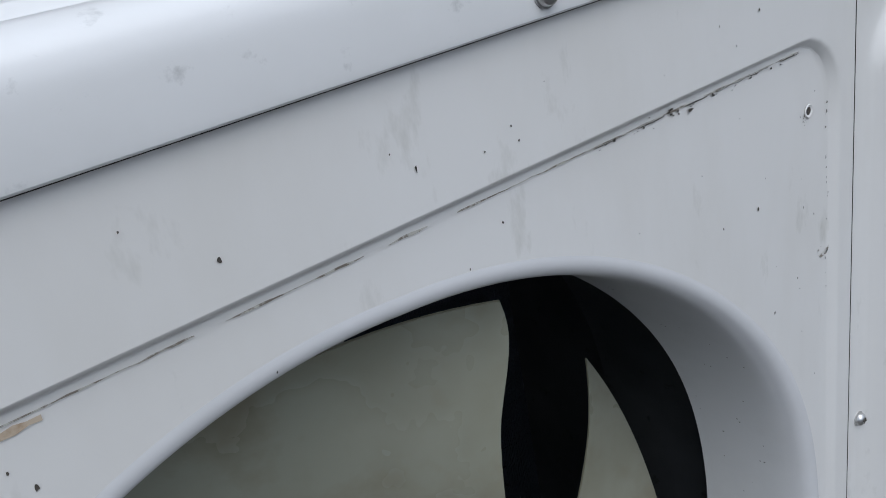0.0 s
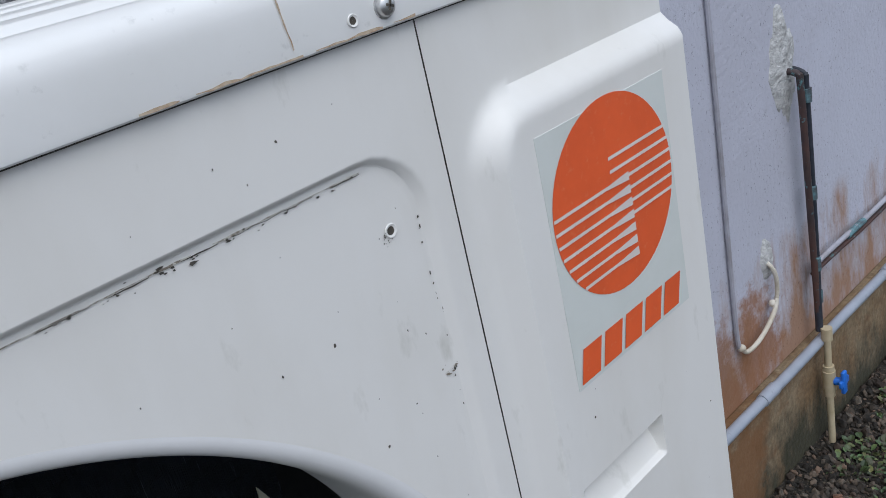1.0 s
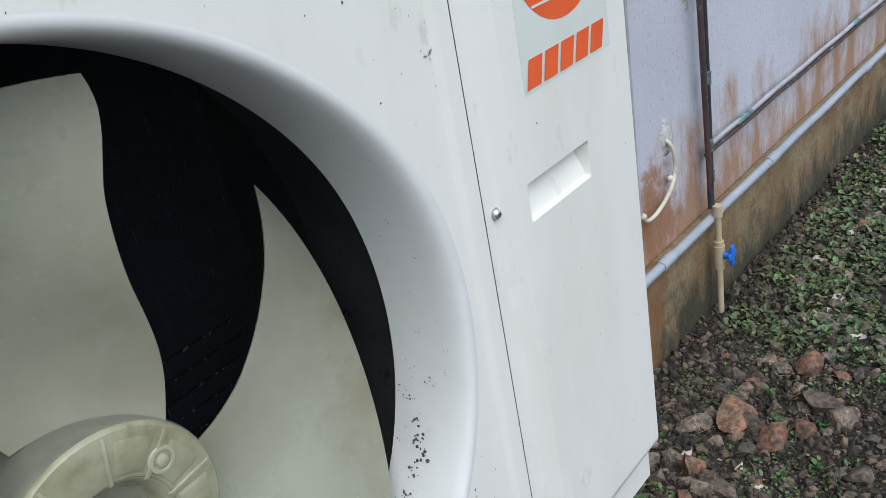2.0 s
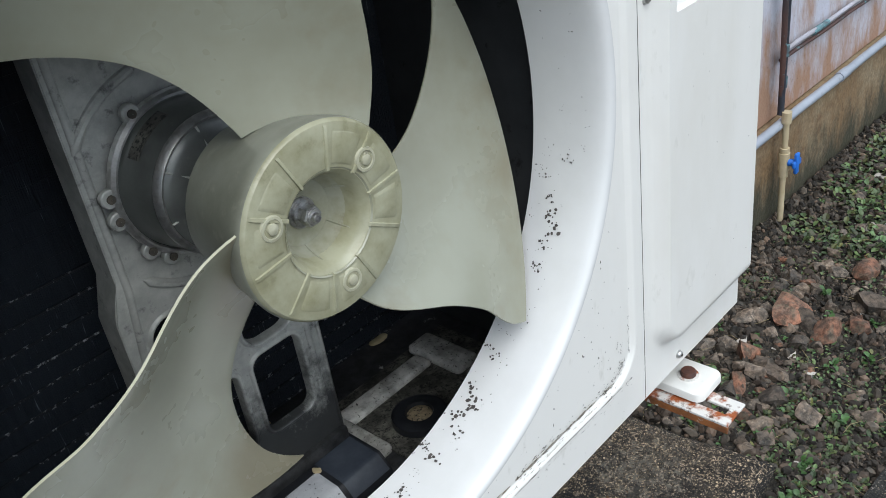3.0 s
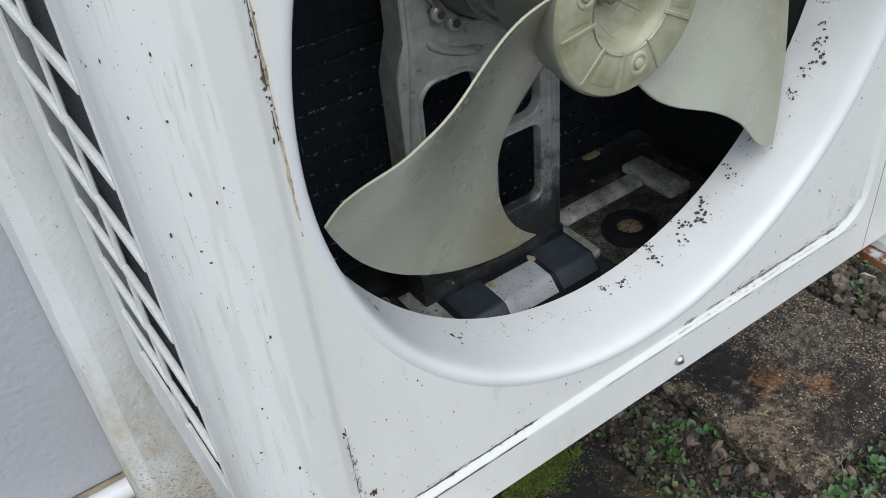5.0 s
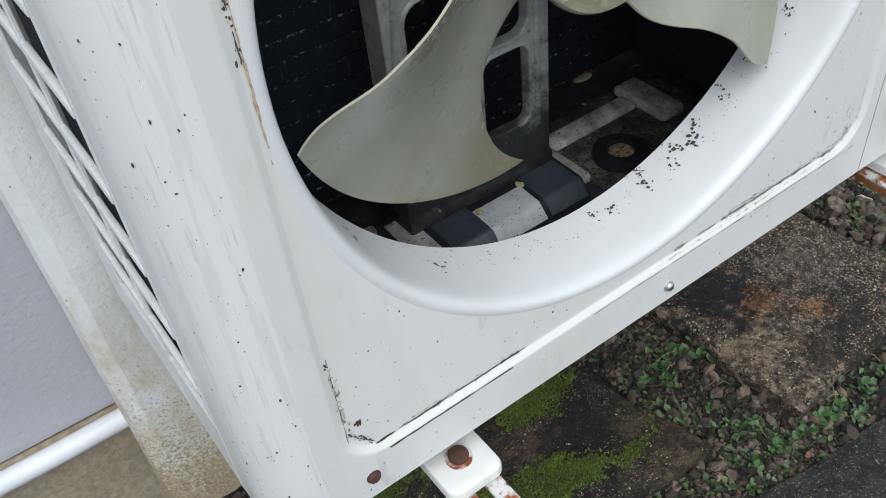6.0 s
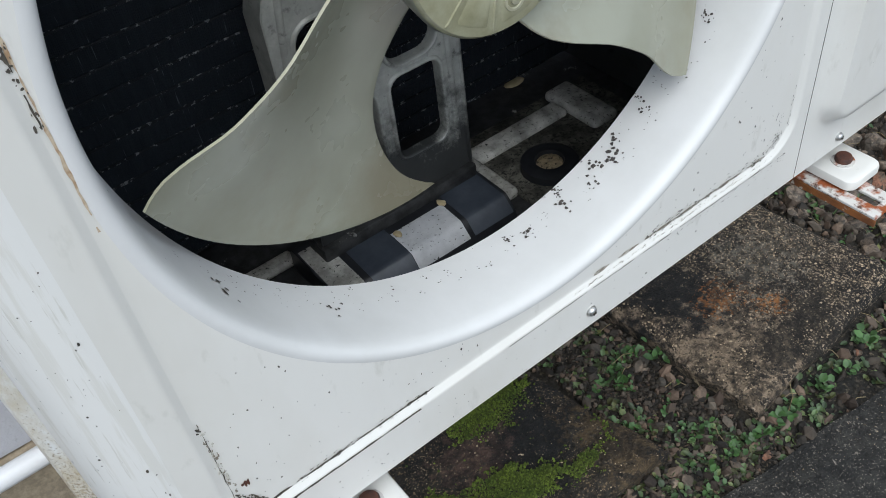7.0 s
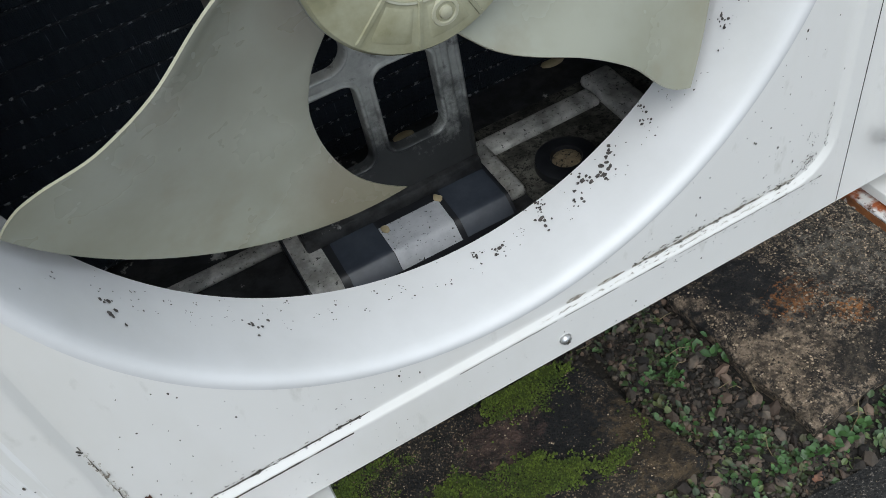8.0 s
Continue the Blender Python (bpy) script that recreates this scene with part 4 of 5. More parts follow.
# washer, nut, thread
bm = bmesh.new()
revolve(bm, CX, CZ, [(0.0128, 0.3640), (0.0128, 0.3600), (0.004, 0.3600)], 28)
fan_part("washer", bm, NUTSTEEL)
bm = bmesh.new()
revolve(bm, CX, CZ, [(0.0104, 0.3599), (0.0105, 0.3570), (0.005, 0.3568)], 28)
fan_part("washer", bm, NUTSTEEL)
bm = bmesh.new()
g = revolve(bm, CX, CZ, [(0.0087, 0.3570), (0.0087, 0.3475), (0.0076, 0.3462), (0.0040, 0.3462)], 6)
fan_part("nut", bm, NUTSTEEL, smooth=False)
bm = bmesh.new()
revolve(bm, CX, CZ, [(0.0042, 0.356), (0.0042, 0.3425), (0.0034, 0.3412), (0.0018, 0.3412), (0.0015, 0.3430), (0.0001, 0.3430)], 16)
fan_part("shaft_end", bm, NUTSTEEL)

LEAD = [(0.072, 158), (0.086, 164), (0.108, 170), (0.145, 181), (0.17, 187), (0.195, 190.0), (0.228, 192), (0.246, 191.8), (0.270, 191.6), (0.290, 192.3), (0.310, 195)]
TRAIL = [(0.072, 229), (0.085, 230), (0.12, 233), (0.158, 238.5), (0.195, 246), (0.247, 257), (0.275, 264.5), (0.300, 272)]


def blade_point(u, v):
    """u along the chord from the leading edge, v from the hub to the rim."""
    rim = 0.3005 - 0.009 * math.sin(math.pi * min(1, max(0, u))) ** 1.0 - 0.017 * u
    r = 0.074 + (rim - 0.074) * v
    a0, a1 = (sum(lerp_table(edge_line, r + d) for d in (-0.010, -0.005, 0.0, 0.005, 0.010)) / 5 for edge_line in (LEAD, TRAIL))
    a = radians(a0 + (a1 - a0) * u)
    y0 = 0.334 - 0.010 * smooth01((r - 0.08) / 0.12)
    y1 = 0.380 + 0.27 * (r - 0.08)
    y = y0 + (y1 - y0) * u + 0.010 * math.sin(math.pi * u) * (0.3 + 0.7 * v)
    return Vector((CX + r * math.cos(a), y, CZ + r * math.sin(a)))


def blade_mesh():
    b = bmesh.new()
    nu, nv = 30, 34
    us = [i / nu for i in range(nu + 1)]
    grid = [[blade_point(u, j / nv) for u in us] for j in range(nv + 1)]
    thick = 0.0011
    fr, bk = [], []
    for j in range(nv + 1):
        fa, ba = [], []
        for i in range(nu + 1):
            du = grid[j][min(i + 1, nu)] - grid[j][max(i - 1, 0)]
            dv = grid[min(j + 1, nv)][i] - grid[max(j - 1, 0)][i]
            nn = du.cross(dv).normalized()
            if nn.y > 0:
                nn = -nn
            rim = min(i, nu - i, nv - j)
            t = thick * (1.25 if rim == 1 else 0.9 if rim == 0 else 1.0)
            fa.append(b.verts.new(grid[j][i] + nn * t))
            ba.append(b.verts.new(grid[j][i] - nn * t))
        fr.append(fa)
        bk.append(ba)
    for j in range(nv):
        for i in range(nu):
            b.faces.new((fr[j][i], fr[j][i + 1], fr[j + 1][i + 1], fr[j + 1][i]))
            b.faces.new((bk[j][i], bk[j + 1][i], bk[j + 1][i + 1], bk[j][i + 1]))
    loop = [(0, i) for i in range(nu)] + [(j, nu) for j in range(nv)] + [(nv, i) for i in range(nu, 0, -1)] + [(j, 0) for j in range(nv, 0, -1)]
    for k in range(len(loop)):
        (j0, i0), (j1, i1) = loop[k], loop[(k + 1) % len(loop)]
        f = b.faces.new((fr[j0][i0], fr[j1][i1], bk[j1][i1], bk[j0][i0]))
        f.material_index = 1
    return b


blade = fan_part("blade", blade_mesh(), [FAN, FANEDGE], label="broad pitched cream plastic blade")
for k in (1, 2):
    ob = new("blade", blade.data)
    ob.parent = fan
    ob["label"] = "broad pitched cream plastic blade"
    ob.matrix_basis = Matrix.Rotation(radians(-120 * k), 4, "Y")


# ---- feet and wall bracket arms ----
def foot(x, y):
    """A white pressed foot under the base with a rusty bolt."""
    b = bmesh.new()
    rows = []
    for inset, z in ((0.004, 0.5745), (0.0, 0.5770), (0.0, 0.5845), (0.0012, 0.5875), (0.0040, 0.5888), (0.012, 0.5884)):
        w, r = 0.031 - inset, 0.012 - inset * 0.6
        rows.append([(x + sx * (w - r) + r * math.cos(radians(q + 15 * k)), y + (0.070 - r - inset if sy > 0 else -0.034 + r + inset) + r * math.sin(radians(q + 15 * k)), z)
                     for sx, sy, q in ((1, 1, 0), (-1, 1, 90), (-1, -1, 180), (1, -1, 270)) for k in range(7)])
    loops = sheet(b, rows, True)
    b.faces.new(loops[0])
    b.faces.new(loops[-1])
    box(b, x - 0.028, x + 0.028, y + 0.03, y + 0.068, 0.580, 0.600, 0.003, 2)
    f = ac_part("foot", b, WHITE, "white pressed foot with a rusty bolt")
    c = bmesh.new()
    revolve(c, 0, 0, [(0.0135, 0.0), (0.0135, -0.0015), (0.009, -0.0016)], 20)
    c.transform(Matrix.Translation((x, y, 0.5884)) @ Matrix.Rotation(radians(-90), 4, "X"))
    ac_part("washer", c, RUST, parent=f)
    c = bmesh.new()
    revolve(c, 0, 0, [(0.0100, 0.0), (0.0103, -0.005), (0.0088, -0.0078), (0.0002, -0.0084)], 12)
    c.transform(Matrix.Translation((x, y, 0.5890)) @ Matrix.Rotation(radians(-90), 4, "X"))
    ac_part("bolt", c, BOLT, parent=f)


foot(-0.148, 0.284)
foot(0.538, 0.279)


def bracket_arm(x, tip):
    """A painted, rusting angle-steel arm with a slotted end, fixed to the house wall."""
    end = wall_y(x)
    t = thing("wall_bracket", "rusty white-painted steel bracket arm fixed to the wall", "bracket", "brackets under the unit", at=(x, end, 0.57))
    inv = Matrix.Translation((-x, -end, -0.57))
    b = bmesh.new()
    w = 0.024
    # top flange with an open slot at its end
    for x0, x1, y0, y1 in ((x - w, x - 0.006, tip, tip + 0.05), (x + 0.006, x + w, tip, tip + 0.05), (x - w, x + w, tip + 0.05, end), (x - 0.006, x + 0.006, tip, tip + 0.012)):
        box(b, x0, x1, y0, y1, 0.5695, 0.5735, 0.0008, 1)
    b.transform(inv)
    part("top_flange", b, RUST, t, smooth=False)
    b = bmesh.new()
    box(b, x - w, x - w + 0.004, tip, end, 0.559, 0.5692, 0.0008, 1)
    b.transform(inv)
    part("side_flange", b, RUSTFLANGE, t, "flaking rusty edge", smooth=False)
    b = bmesh.new()
    box(b, x - 0.03, x + 0.03, end - 0.006, end, 0.25, 0.60, 0.001, 1)
    b.transform(inv)
    part("wall_plate", b, RUST, t, smooth=False)


bracket_arm(-0.148, 0.206)
bracket_arm(0.518, 0.203)

# ---- label on the service panel: film, disc, stripes and five slanted blocks ----
LY = FRONT - 0.016
bm = bmesh.new()
box(bm, 0.498, 0.6425, LY - 0.0004, LY + 0.0005, 1.187, 1.370)
film = ac_part("label_film", bm, LABEL, "pale rectangular label film", smooth=False)
DX, DZ, DR = 0.5705, 1.3045, 0.0695
bm = bmesh.new()
ring = [bm.verts.new((DX + DR * math.cos(2 * math.pi * i / 72), LY - 0.0007, DZ + DR * math.sin(2 * math.pi * i / 72))) for i in range(72)]
bm.faces.new(ring)
ac_part("disc_mark", bm, ORANGE, "orange-red round mark", film, smooth=False)


def stripe(x0, x1, z, h):
    b = bmesh.new()
    s = 0.0
    b.faces.new([b.verts.new(p) for p in ((x0, LY - 0.0012, z - h / 2), (x1, LY - 0.0012, z - h / 2), (x1 + s, LY - 0.0012, z + h / 2), (x0 + s, LY - 0.0012, z + h / 2))])
    ac_part("mark_stripe", b, STRIPE, parent=film, smooth=False)


for k in range(6):
    z = DZ + 0.027 - 0.0095 * k
    half = math.sqrt(DR * DR - (z - DZ) ** 2)
    stripe(0.566, DX + half - 0.0004, z, 0.0024)
for k in range(7):
    z = DZ + 0.008 - 0.0095 * k
    half = math.sqrt(DR * DR - (z - DZ) ** 2)
    stripe(DX - half + 0.0004, 0.585, z, 0.0024)
    bm = bmesh.new()
    bm.faces.new([bm.verts.new(p) for p in ((0.560, LY - 0.0014, z - 0.0012), (0.5862, LY - 0.0014, z - 0.0034), (0.5862, LY - 0.0014, z + 0.0030), (0.560, LY - 0.0014, z + 0.0012))])
    ac_part("mark_stripe", bm, STRIPE, parent=film, smooth=False)
for k in range(5):
    x = 0.5015 + 0.0260 * k
    bm = bmesh.new()
    z0, z1, s = 1.1905, 1.2155, 0.007
    bm.faces.new([bm.verts.new(p) for p in ((x, LY - 0.0010, z0), (x + 0.0215, LY - 0.0010, z0), (x + 0.0215 + s, LY - 0.0010, z1), (x + s, LY - 0.0010, z1))])
    ac_part("word_block", bm, ORANGE, parent=film, smooth=False)

# ---- dirt: specks, grime in the corners, rust runs ----
rng = random.Random(4)


def blot(b, centre, ax, az, size, r=rng):
    """A small uneven flat blot in the plane of ax and az."""
    k = r.randint(5, 8)
    ph = r.random() * 6
    vs = []
    for i in range(k):
        a = ph + 2 * math.pi * i / k
        d = size * (0.55 + 0.6 * r.random())
        vs.append(b.verts.new(centre + ax * (d * math.cos(a)) + az * (d * math.sin(a))))
    b.faces.new(vs)


def mouth_point(a, y):
    for (r0, y0), (r1, y1) in zip(MOUTH, MOUTH[1:]):
        if y1 <= y <= y0:
            t = (y - y0) / (y1 - y0)
            x, z = mouth_xz(r0 + (r1 - r0) * t, a)
            n = Vector((-(y0 - y1) * math.cos(a), -abs(r1 - r0), -(y0 - y1) * math.sin(a))).normalized()
            return Vector((x, y, z)) + n * 0.0006, n
    return None, None


def ring_speck(b, deg, y, size, dots):
    """A cluster of small mould dots on the ring."""
    a = radians(deg)
    p, nn = mouth_point(a, y)
    if p is None:
        return
    t = Vector((-math.sin(a), 0, math.cos(a)))
    for _ in range(dots):
        blot(b, p + t * rng.gauss(0, size * 1.7) + nn.cross(t) * rng.gauss(0, size * 1.9) + nn * 0.0003 * rng.random(), t, nn.cross(t), size * rng.uniform(0.35, 0.9))


bm = bmesh.new()
# the larger clusters where they grow thickest, then single dots
for deg, y, size in ((-14, 0.326, 20), (-18, 0.352, 20), (-22, 0.344, 20), (-25.5, 0.339, 28), (-28, 0.335, 34), (-31.5, 0.340, 24), (-35.5, 0.343, 24), (-46, 0.355, 20), (-53, 0.362, 22),
                     (-54, 0.350, 22), (-61, 0.358, 28), (-63.5, 0.348, 32), (-65.5, 0.343, 40), (-67.5, 0.356, 26), (-70.7, 0.342, 28), (-76, 0.364, 24), (-77, 0.348, 36), (-86, 0.347, 30), (-90, 0.354, 22),
                     (-127.5, 0.340, 24), (-149, 0.328, 34)):
    ring_speck(bm, deg, y, size * 0.000085, 9)
for deg, y in ((-103, 0.352), (-107.5, 0.36), (-115.5, 0.339), (-150, 0.338), (-145.5, 0.351), (-140, 0.350), (-136, 0.356), (-132, 0.343), (-123, 0.353), (-113.5, 0.354), (-110, 0.340), (-105.5, 0.345),
               (-97, 0.341), (-157.5, 0.333), (-95.5, 0.340), (-26.5, 0.360), (-78.5, 0.366)):
    ring_speck(bm, deg, y, 0.0012, 3)
for count, lo, hi, y0, y1 in ((75, -82, -12, 0.325, 0.366), (60, -155, -80, 0.330, 0.364), (26, -12, 40, 0.300, 0.362), (10, 40, 150, 0.298, 0.35), (12, 150, 205, 0.298, 0.35)):
    for _ in range(count):
        ring_speck(bm, rng.uniform(lo, hi), rng.uniform(y0, y1), rng.uniform(0.0004, 0.0013), rng.randint(1, 2))
ac_part("ring_specks", bm, SPECK, "black mould specks on the fan ring", bell, smooth=False)["kind"] = "stuff"

bm = bmesh.new()
EX, EZ = Vector((1, 0, 0)), Vector((0, 0, 1))
for k in range(760):
    x, z = rng.uniform(-0.265, 0.42), rng.uniform(0.61, 1.445 if k < 420 else 0.90)
    d = math.hypot(x - CX, z - CZ)
    if d < 0.335:
        continue
    dx, dz = x - CX, z - CZ
    inside = -HX0 < dx < HX1 and -HZ0 < dz < HZ1
    margin = min(abs(dx + HX0), abs(dx - HX1), abs(dz + HZ0), abs(dz - HZ1))
    if margin < 0.016 and (abs(dx) < HX1 + 0.02 and abs(dz) < HZ1 + 0.02):
        continue
    y = (FLOOR_Y if inside else FRONT) - 0.0005
    blot(bm, Vector((x, y, z)), EX, EZ * rng.uniform(0.8, 2.2), 0.0004 + 0.0009 * rng.random() ** 5)
for _ in range(26):
    x, z = rng.uniform(0.49, 0.665), rng.uniform(0.70, 1.37)
    if 0.478 < x < 0.592 and 1.07 < z < 1.118 or (x < 0.646 and 1.185 < z < 1.372):
        continue
    blot(bm, Vector((x, LY - 0.0005, z)), EX, EZ, 0.0004 + 0.0008 * rng.random() ** 2)
for _ in range(260):
    a, z = radians(rng.uniform(4, 88)), rng.uniform(0.64, 1.40)
    nn = Vector((-math.sin(a), -math.cos(a), 0))
    blot(bm, Vector((-0.278, FRONT + 0.050, z)) + nn * 0.0506, Vector((-math.cos(a), math.sin(a), 0)), EZ * rng.uniform(0.8, 2.4), 0.0003 + 0.0008 * rng.random() ** 4)
ac_part("panel_specks", bm, GRIME, "fine dark specks on the white panels", smooth=False)["kind"] = "stuff"


def edge_dirt(p0, p1, count, width, material, name, s0=0.0006, s1=0.0022, y=None, label=""):
    b = bmesh.new()
    p0, p1 = Vector(p0), Vector(p1)
    side = (p1 - p0).normalized().cross(Vector((0, 1, 0)))
    for _ in range(count):
        t = rng.random()
        c = p0.lerp(p1, t) + side * rng.gauss(0, width)
        c.y -= 0.0002 * rng.random()
        ax = (p1 - p0).normalized()
        blot(b, c, ax * rng.uniform(1.0, 3.2), side, s0 + (s1 - s0) * rng.random() ** 2)
    o = ac_part(name, b, material, label, front_panel, smooth=False)
    o["kind"] = "stuff"


def ribbon(p0, p1, width, material, name, seed, y_label=""):
    """A thin, broken line of dirt lying in a pressed edge."""
    b = bmesh.new()
    p0, p1 = Vector(p0), Vector(p1)
    d = (p1 - p0)
    side = d.normalized().cross(Vector((0, 1, 0)))
    k = max(6, int(d.length / 0.004))
    prev = None
    for i in range(k + 1):
        c = p0 + d * (i / k) + side * 0.0006 * noise.noise((i * 0.5, seed, 1))
        w = width * max(0.0, 0.55 + 1.1 * noise.noise((i * 0.23, seed, 5)) + 0.5 * noise.noise((i * 0.9, seed, 9)))
        cur = (b.verts.new(c - side * w / 2), b.verts.new(c + side * w / 2)) if w > 0.00012 else None
        if prev and cur:
            b.faces.new((prev[0], cur[0], cur[1], prev[1]))
        prev = cur
    o = ac_part(name, b, material, "", front_panel, smooth=False)
    o["kind"] = "stuff"


fy = FLOOR_Y - 0.0007
RT, RB, RLX, RRX = CZ + HZ1 - 0.0022, CZ - HZ0 + 0.0022, CX - HX0 + 0.0022, CX + HX1 - 0.0022
ribbon((-0.20, fy, RT), (0.38, fy, RT), 0.0011, PEEL, "edge_grime", 1)
ribbon((0.20, fy - 0.0002, RT - 0.0006), (0.38, fy - 0.0002, RT - 0.0006), 0.0006, GRIME, "edge_grime", 2)
edge_dirt((0.20, fy, RT - 0.0015), (0.375, fy, RT - 0.0015), 40, 0.0013, GRIME, "edge_grime", 0.0003, 0.0010)
edge_dirt((RRX, fy, 1.22), (RRX, fy, 1.36), 16, 0.0009, GRIME, "edge_grime", 0.0003, 0.0009)
ribbon((0.13, fy, RB + 0.001), (0.38, fy, RB + 0.001), 0.0045, PEEL, "flaking_paint", 3)
EDGE_Z = CZ - HZ0
ribbon((0.02, FRONT - 0.0004, EDGE_Z - 0.0078), (0.41, FRONT - 0.0004, EDGE_Z - 0.0078), 0.0012, GRIME, "edge_grime", 31)
ribbon((-0.215, FRONT - 0.0004, EDGE_Z - 0.0078), (-0.08, FRONT - 0.0004, EDGE_Z - 0.0078), 0.0034, GRIME, "edge_grime", 33)
edge_dirt((0.10, FRONT + 0.0018, EDGE_Z - 0.0030), (0.40, FRONT + 0.0018, EDGE_Z - 0.0030), 220, 0.0014, PEEL, "edge_grime", 0.0003, 0.0010)
edge_dirt((0.22, FRONT - 0.0004, EDGE_Z - 0.010), (0.41, FRONT - 0.0004, EDGE_Z - 0.010), 70, 0.0045, GRIME, "edge_grime", 0.0002, 0.0007)
edge_dirt((0.20, fy, EDGE_Z + 0.0060), (0.385, fy, EDGE_Z + 0.0060), 130, 0.0035, GRIME, "edge_grime", 0.0003, 0.0011)
edge_dirt((0.398, fy, 0.700), (0.386, fy, 0.690), 50, 0.0040, GRIME, "clip_scar", 0.0003, 0.0009)
edge_dirt((RRX - 0.001, fy, 0.705), (RRX - 0.001, fy, 0.760), 26, 0.0008, GRIME, "edge_grime", 0.0003, 0.0008)
edge_dirt((0.20, fy - 0.0003, RB + 0.0016), (0.38, fy - 0.0003, RB + 0.0016), 90, 0.0022, GRIME, "edge_grime", 0.0003, 0.0011)
ribbon((-0.225, fy, RB), (-0.06, fy, RB), 0.0030, GRIME, "edge_grime", 4)
edge_dirt((-0.20, fy - 0.0002, RB + 0.001), (-0.07, fy - 0.0002, RB + 0.001), 90, 0.0022, GRIME, "edge_grime", 0.0003, 0.0011)
edge_dirt((RLX, fy - 0.0002, 0.80), (RLX + 0.003, fy - 0.0002, 0.712), 60, 0.0013, PEEL, "edge_grime", 0.0004, 0.0013)
edge_dirt((RLX + 0.002, fy - 0.0002, 0.715), (RLX + 0.022, fy - 0.0002, RB + 0.004), 60, 0.0013, GRIME, "edge_grime", 0.0003, 0.0010)
ribbon((RLX, fy, 0.70), (RLX, fy, 0.81), 0.0010, GRIME, "edge_grime", 5)
ribbon((RLX, fy - 0.0003, 1.06), (RLX, fy - 0.0003, 1.37), 0.0013, GRIME, "edge_grime", 6)
edge_dirt((RLX, fy - 0.0003, 1.06), (RLX, fy - 0.0003, 1.30), 90, 0.0016, GRIME, "edge_grime", 0.0003, 0.0013)
ribbon((RLX + 0.0018, fy + 0.0002, 0.99), (RLX + 0.0018, fy + 0.0002, 1.38), 0.0024, RUSTMARK, "rust_bleed_mark", 7)
ribbon((0.27, 0.2745, 1.4622), (0.435, 0.2745, 1.4622), 0.0018, RUSTMARK, "rust_bleed_mark", 8)
ribbon((0.354, 0.2744, 1.466), (0.351, 0.2744, 1.496), 0.0016, RUSTMARK, "rust_bleed_mark", 9)
ribbon((-0.12, fy, RT - 0.003), (-0.06, fy, RT - 0.003), 0.0040, RUSTMARK, "rust_bleed_mark", 10)
edge_dirt((0.402, fy, 1.258), (0.414, fy, 1.252), 9, 0.0022, PEEL, "clip_scar", 0.0003, 0.0009)
edge_dirt((0.418, fy, 0.797), (0.424, fy, 0.789), 16, 0.0028, GRIME, "clip_scar", 0.0003, 0.0012)
edge_dirt((0.390, fy, 0.735), (0.400, fy, 0.700), 26, 0.0035, GRIME, "clip_scar", 0.0003, 0.0008)
edge_dirt((0.383, fy, 1.350), (0.388, fy, 1.354), 12, 0.002, GRIME, "clip_scar", 0.0003, 0.0009)
edge_dirt((-0.237, fy, 0.724), (-0.237, fy, 0.718), 14, 0.0011, BOLT, "rust_spot", 0.0006, 0.0018)
edge_dirt((-0.252, fy, 0.806), (-0.249, fy, 0.800), 14, 0.0014, GRIME, "clip_scar", 0.0003, 0.0011)

# ---- white post behind the unit's side ----
bm = bmesh.new()
plan = [(-0.386, 0.735), (-0.381, 0.716), (-0.362, 0.702), (-0.30, 0.699), (-0.26, 0.702), (-0.26, wall_y(-0.3) - 0.002), (-0.386, wall_y(-0.39) - 0.002)]
rows = []
for k in range(41):
    z = 0.165 + (1.44 - 0.165) * k / 40
    rows.append([(x + 0.0015 * noise.noise((x * 20, y * 20, z * 12)) + (0.012 * noise.noise((x * 30, y * 30, 2)) if k == 0 else 0), y + 0.0015 * noise.noise((x * 22, y * 20, z * 12 + 5)),
                  z + (0.02 * noise.noise((x * 25, y * 25, 7)) if k == 0 else 0)) for x, y in plan])
vs = sheet(bm, rows, True)
bm.faces.new(vs[0])
bm.faces.new(vs[-1])
post = tagged(part("plastered_post", bm, POSTMAT, angle=25), "white plastered post with a brown eroded foot, against the wall", "post")

# ---- services on the house wall ----
def wall_run(x0, x1, z0, z1, off, steps=24):
    return [(x0 + (x1 - x0) * i / steps, wall_y(x0 + (x1 - x0) * i / steps) - off, z0 + (z1 - z0) * i / steps + 0.0015 * math.sin(i * 1.3)) for i in range(steps + 1)]


cond = thing("conduit", "grey plastic conduit along the top of the plinth", "pipe", at=(1.5, wall_y(1.5), 0.25))
CI = Matrix.Translation((-1.5, -wall_y(1.5), -0.25))
bm = bmesh.new()
tube(bm, wall_run(0.4, 7.0, 0.252, 0.262, 0.034, 60), 0.0135, 14)
bm.transform(CI)
part("pipe", bm, PVC, cond)
for x in (1.35, 1.72, 2.42, 3.3):
    bm = bmesh.new()
    tube(bm, wall_run(x, x + 0.06, 0.254, 0.254, 0.034, 2), 0.0160, 14)
    bm.transform(CI)
    part("coupling", bm, PVC, cond)
bm = bmesh.new()
tube(bm, wall_run(-2.6, 0.4, 0.262, 0.252, 0.034, 40), 0.0165, 14)
tagged(part("white_pipe", bm, PVCWHITE), "white plastic pipe on the plinth behind the unit", "pipe")

PX = 2.02
riser = thing("refrigerant_riser", "dark wrapped copper pipes coming out of the wall", "pipe", at=(PX, wall_y(PX), 0.3))
RI = Matrix.Translation((-PX, -wall_y(PX), -0.3))


def riser_part(name, pts, r, material, label="", n=12):
    b = bmesh.new()
    tube(b, pts, r, n)
    b.transform(RI)
    return part(name, b, material, riser, label)


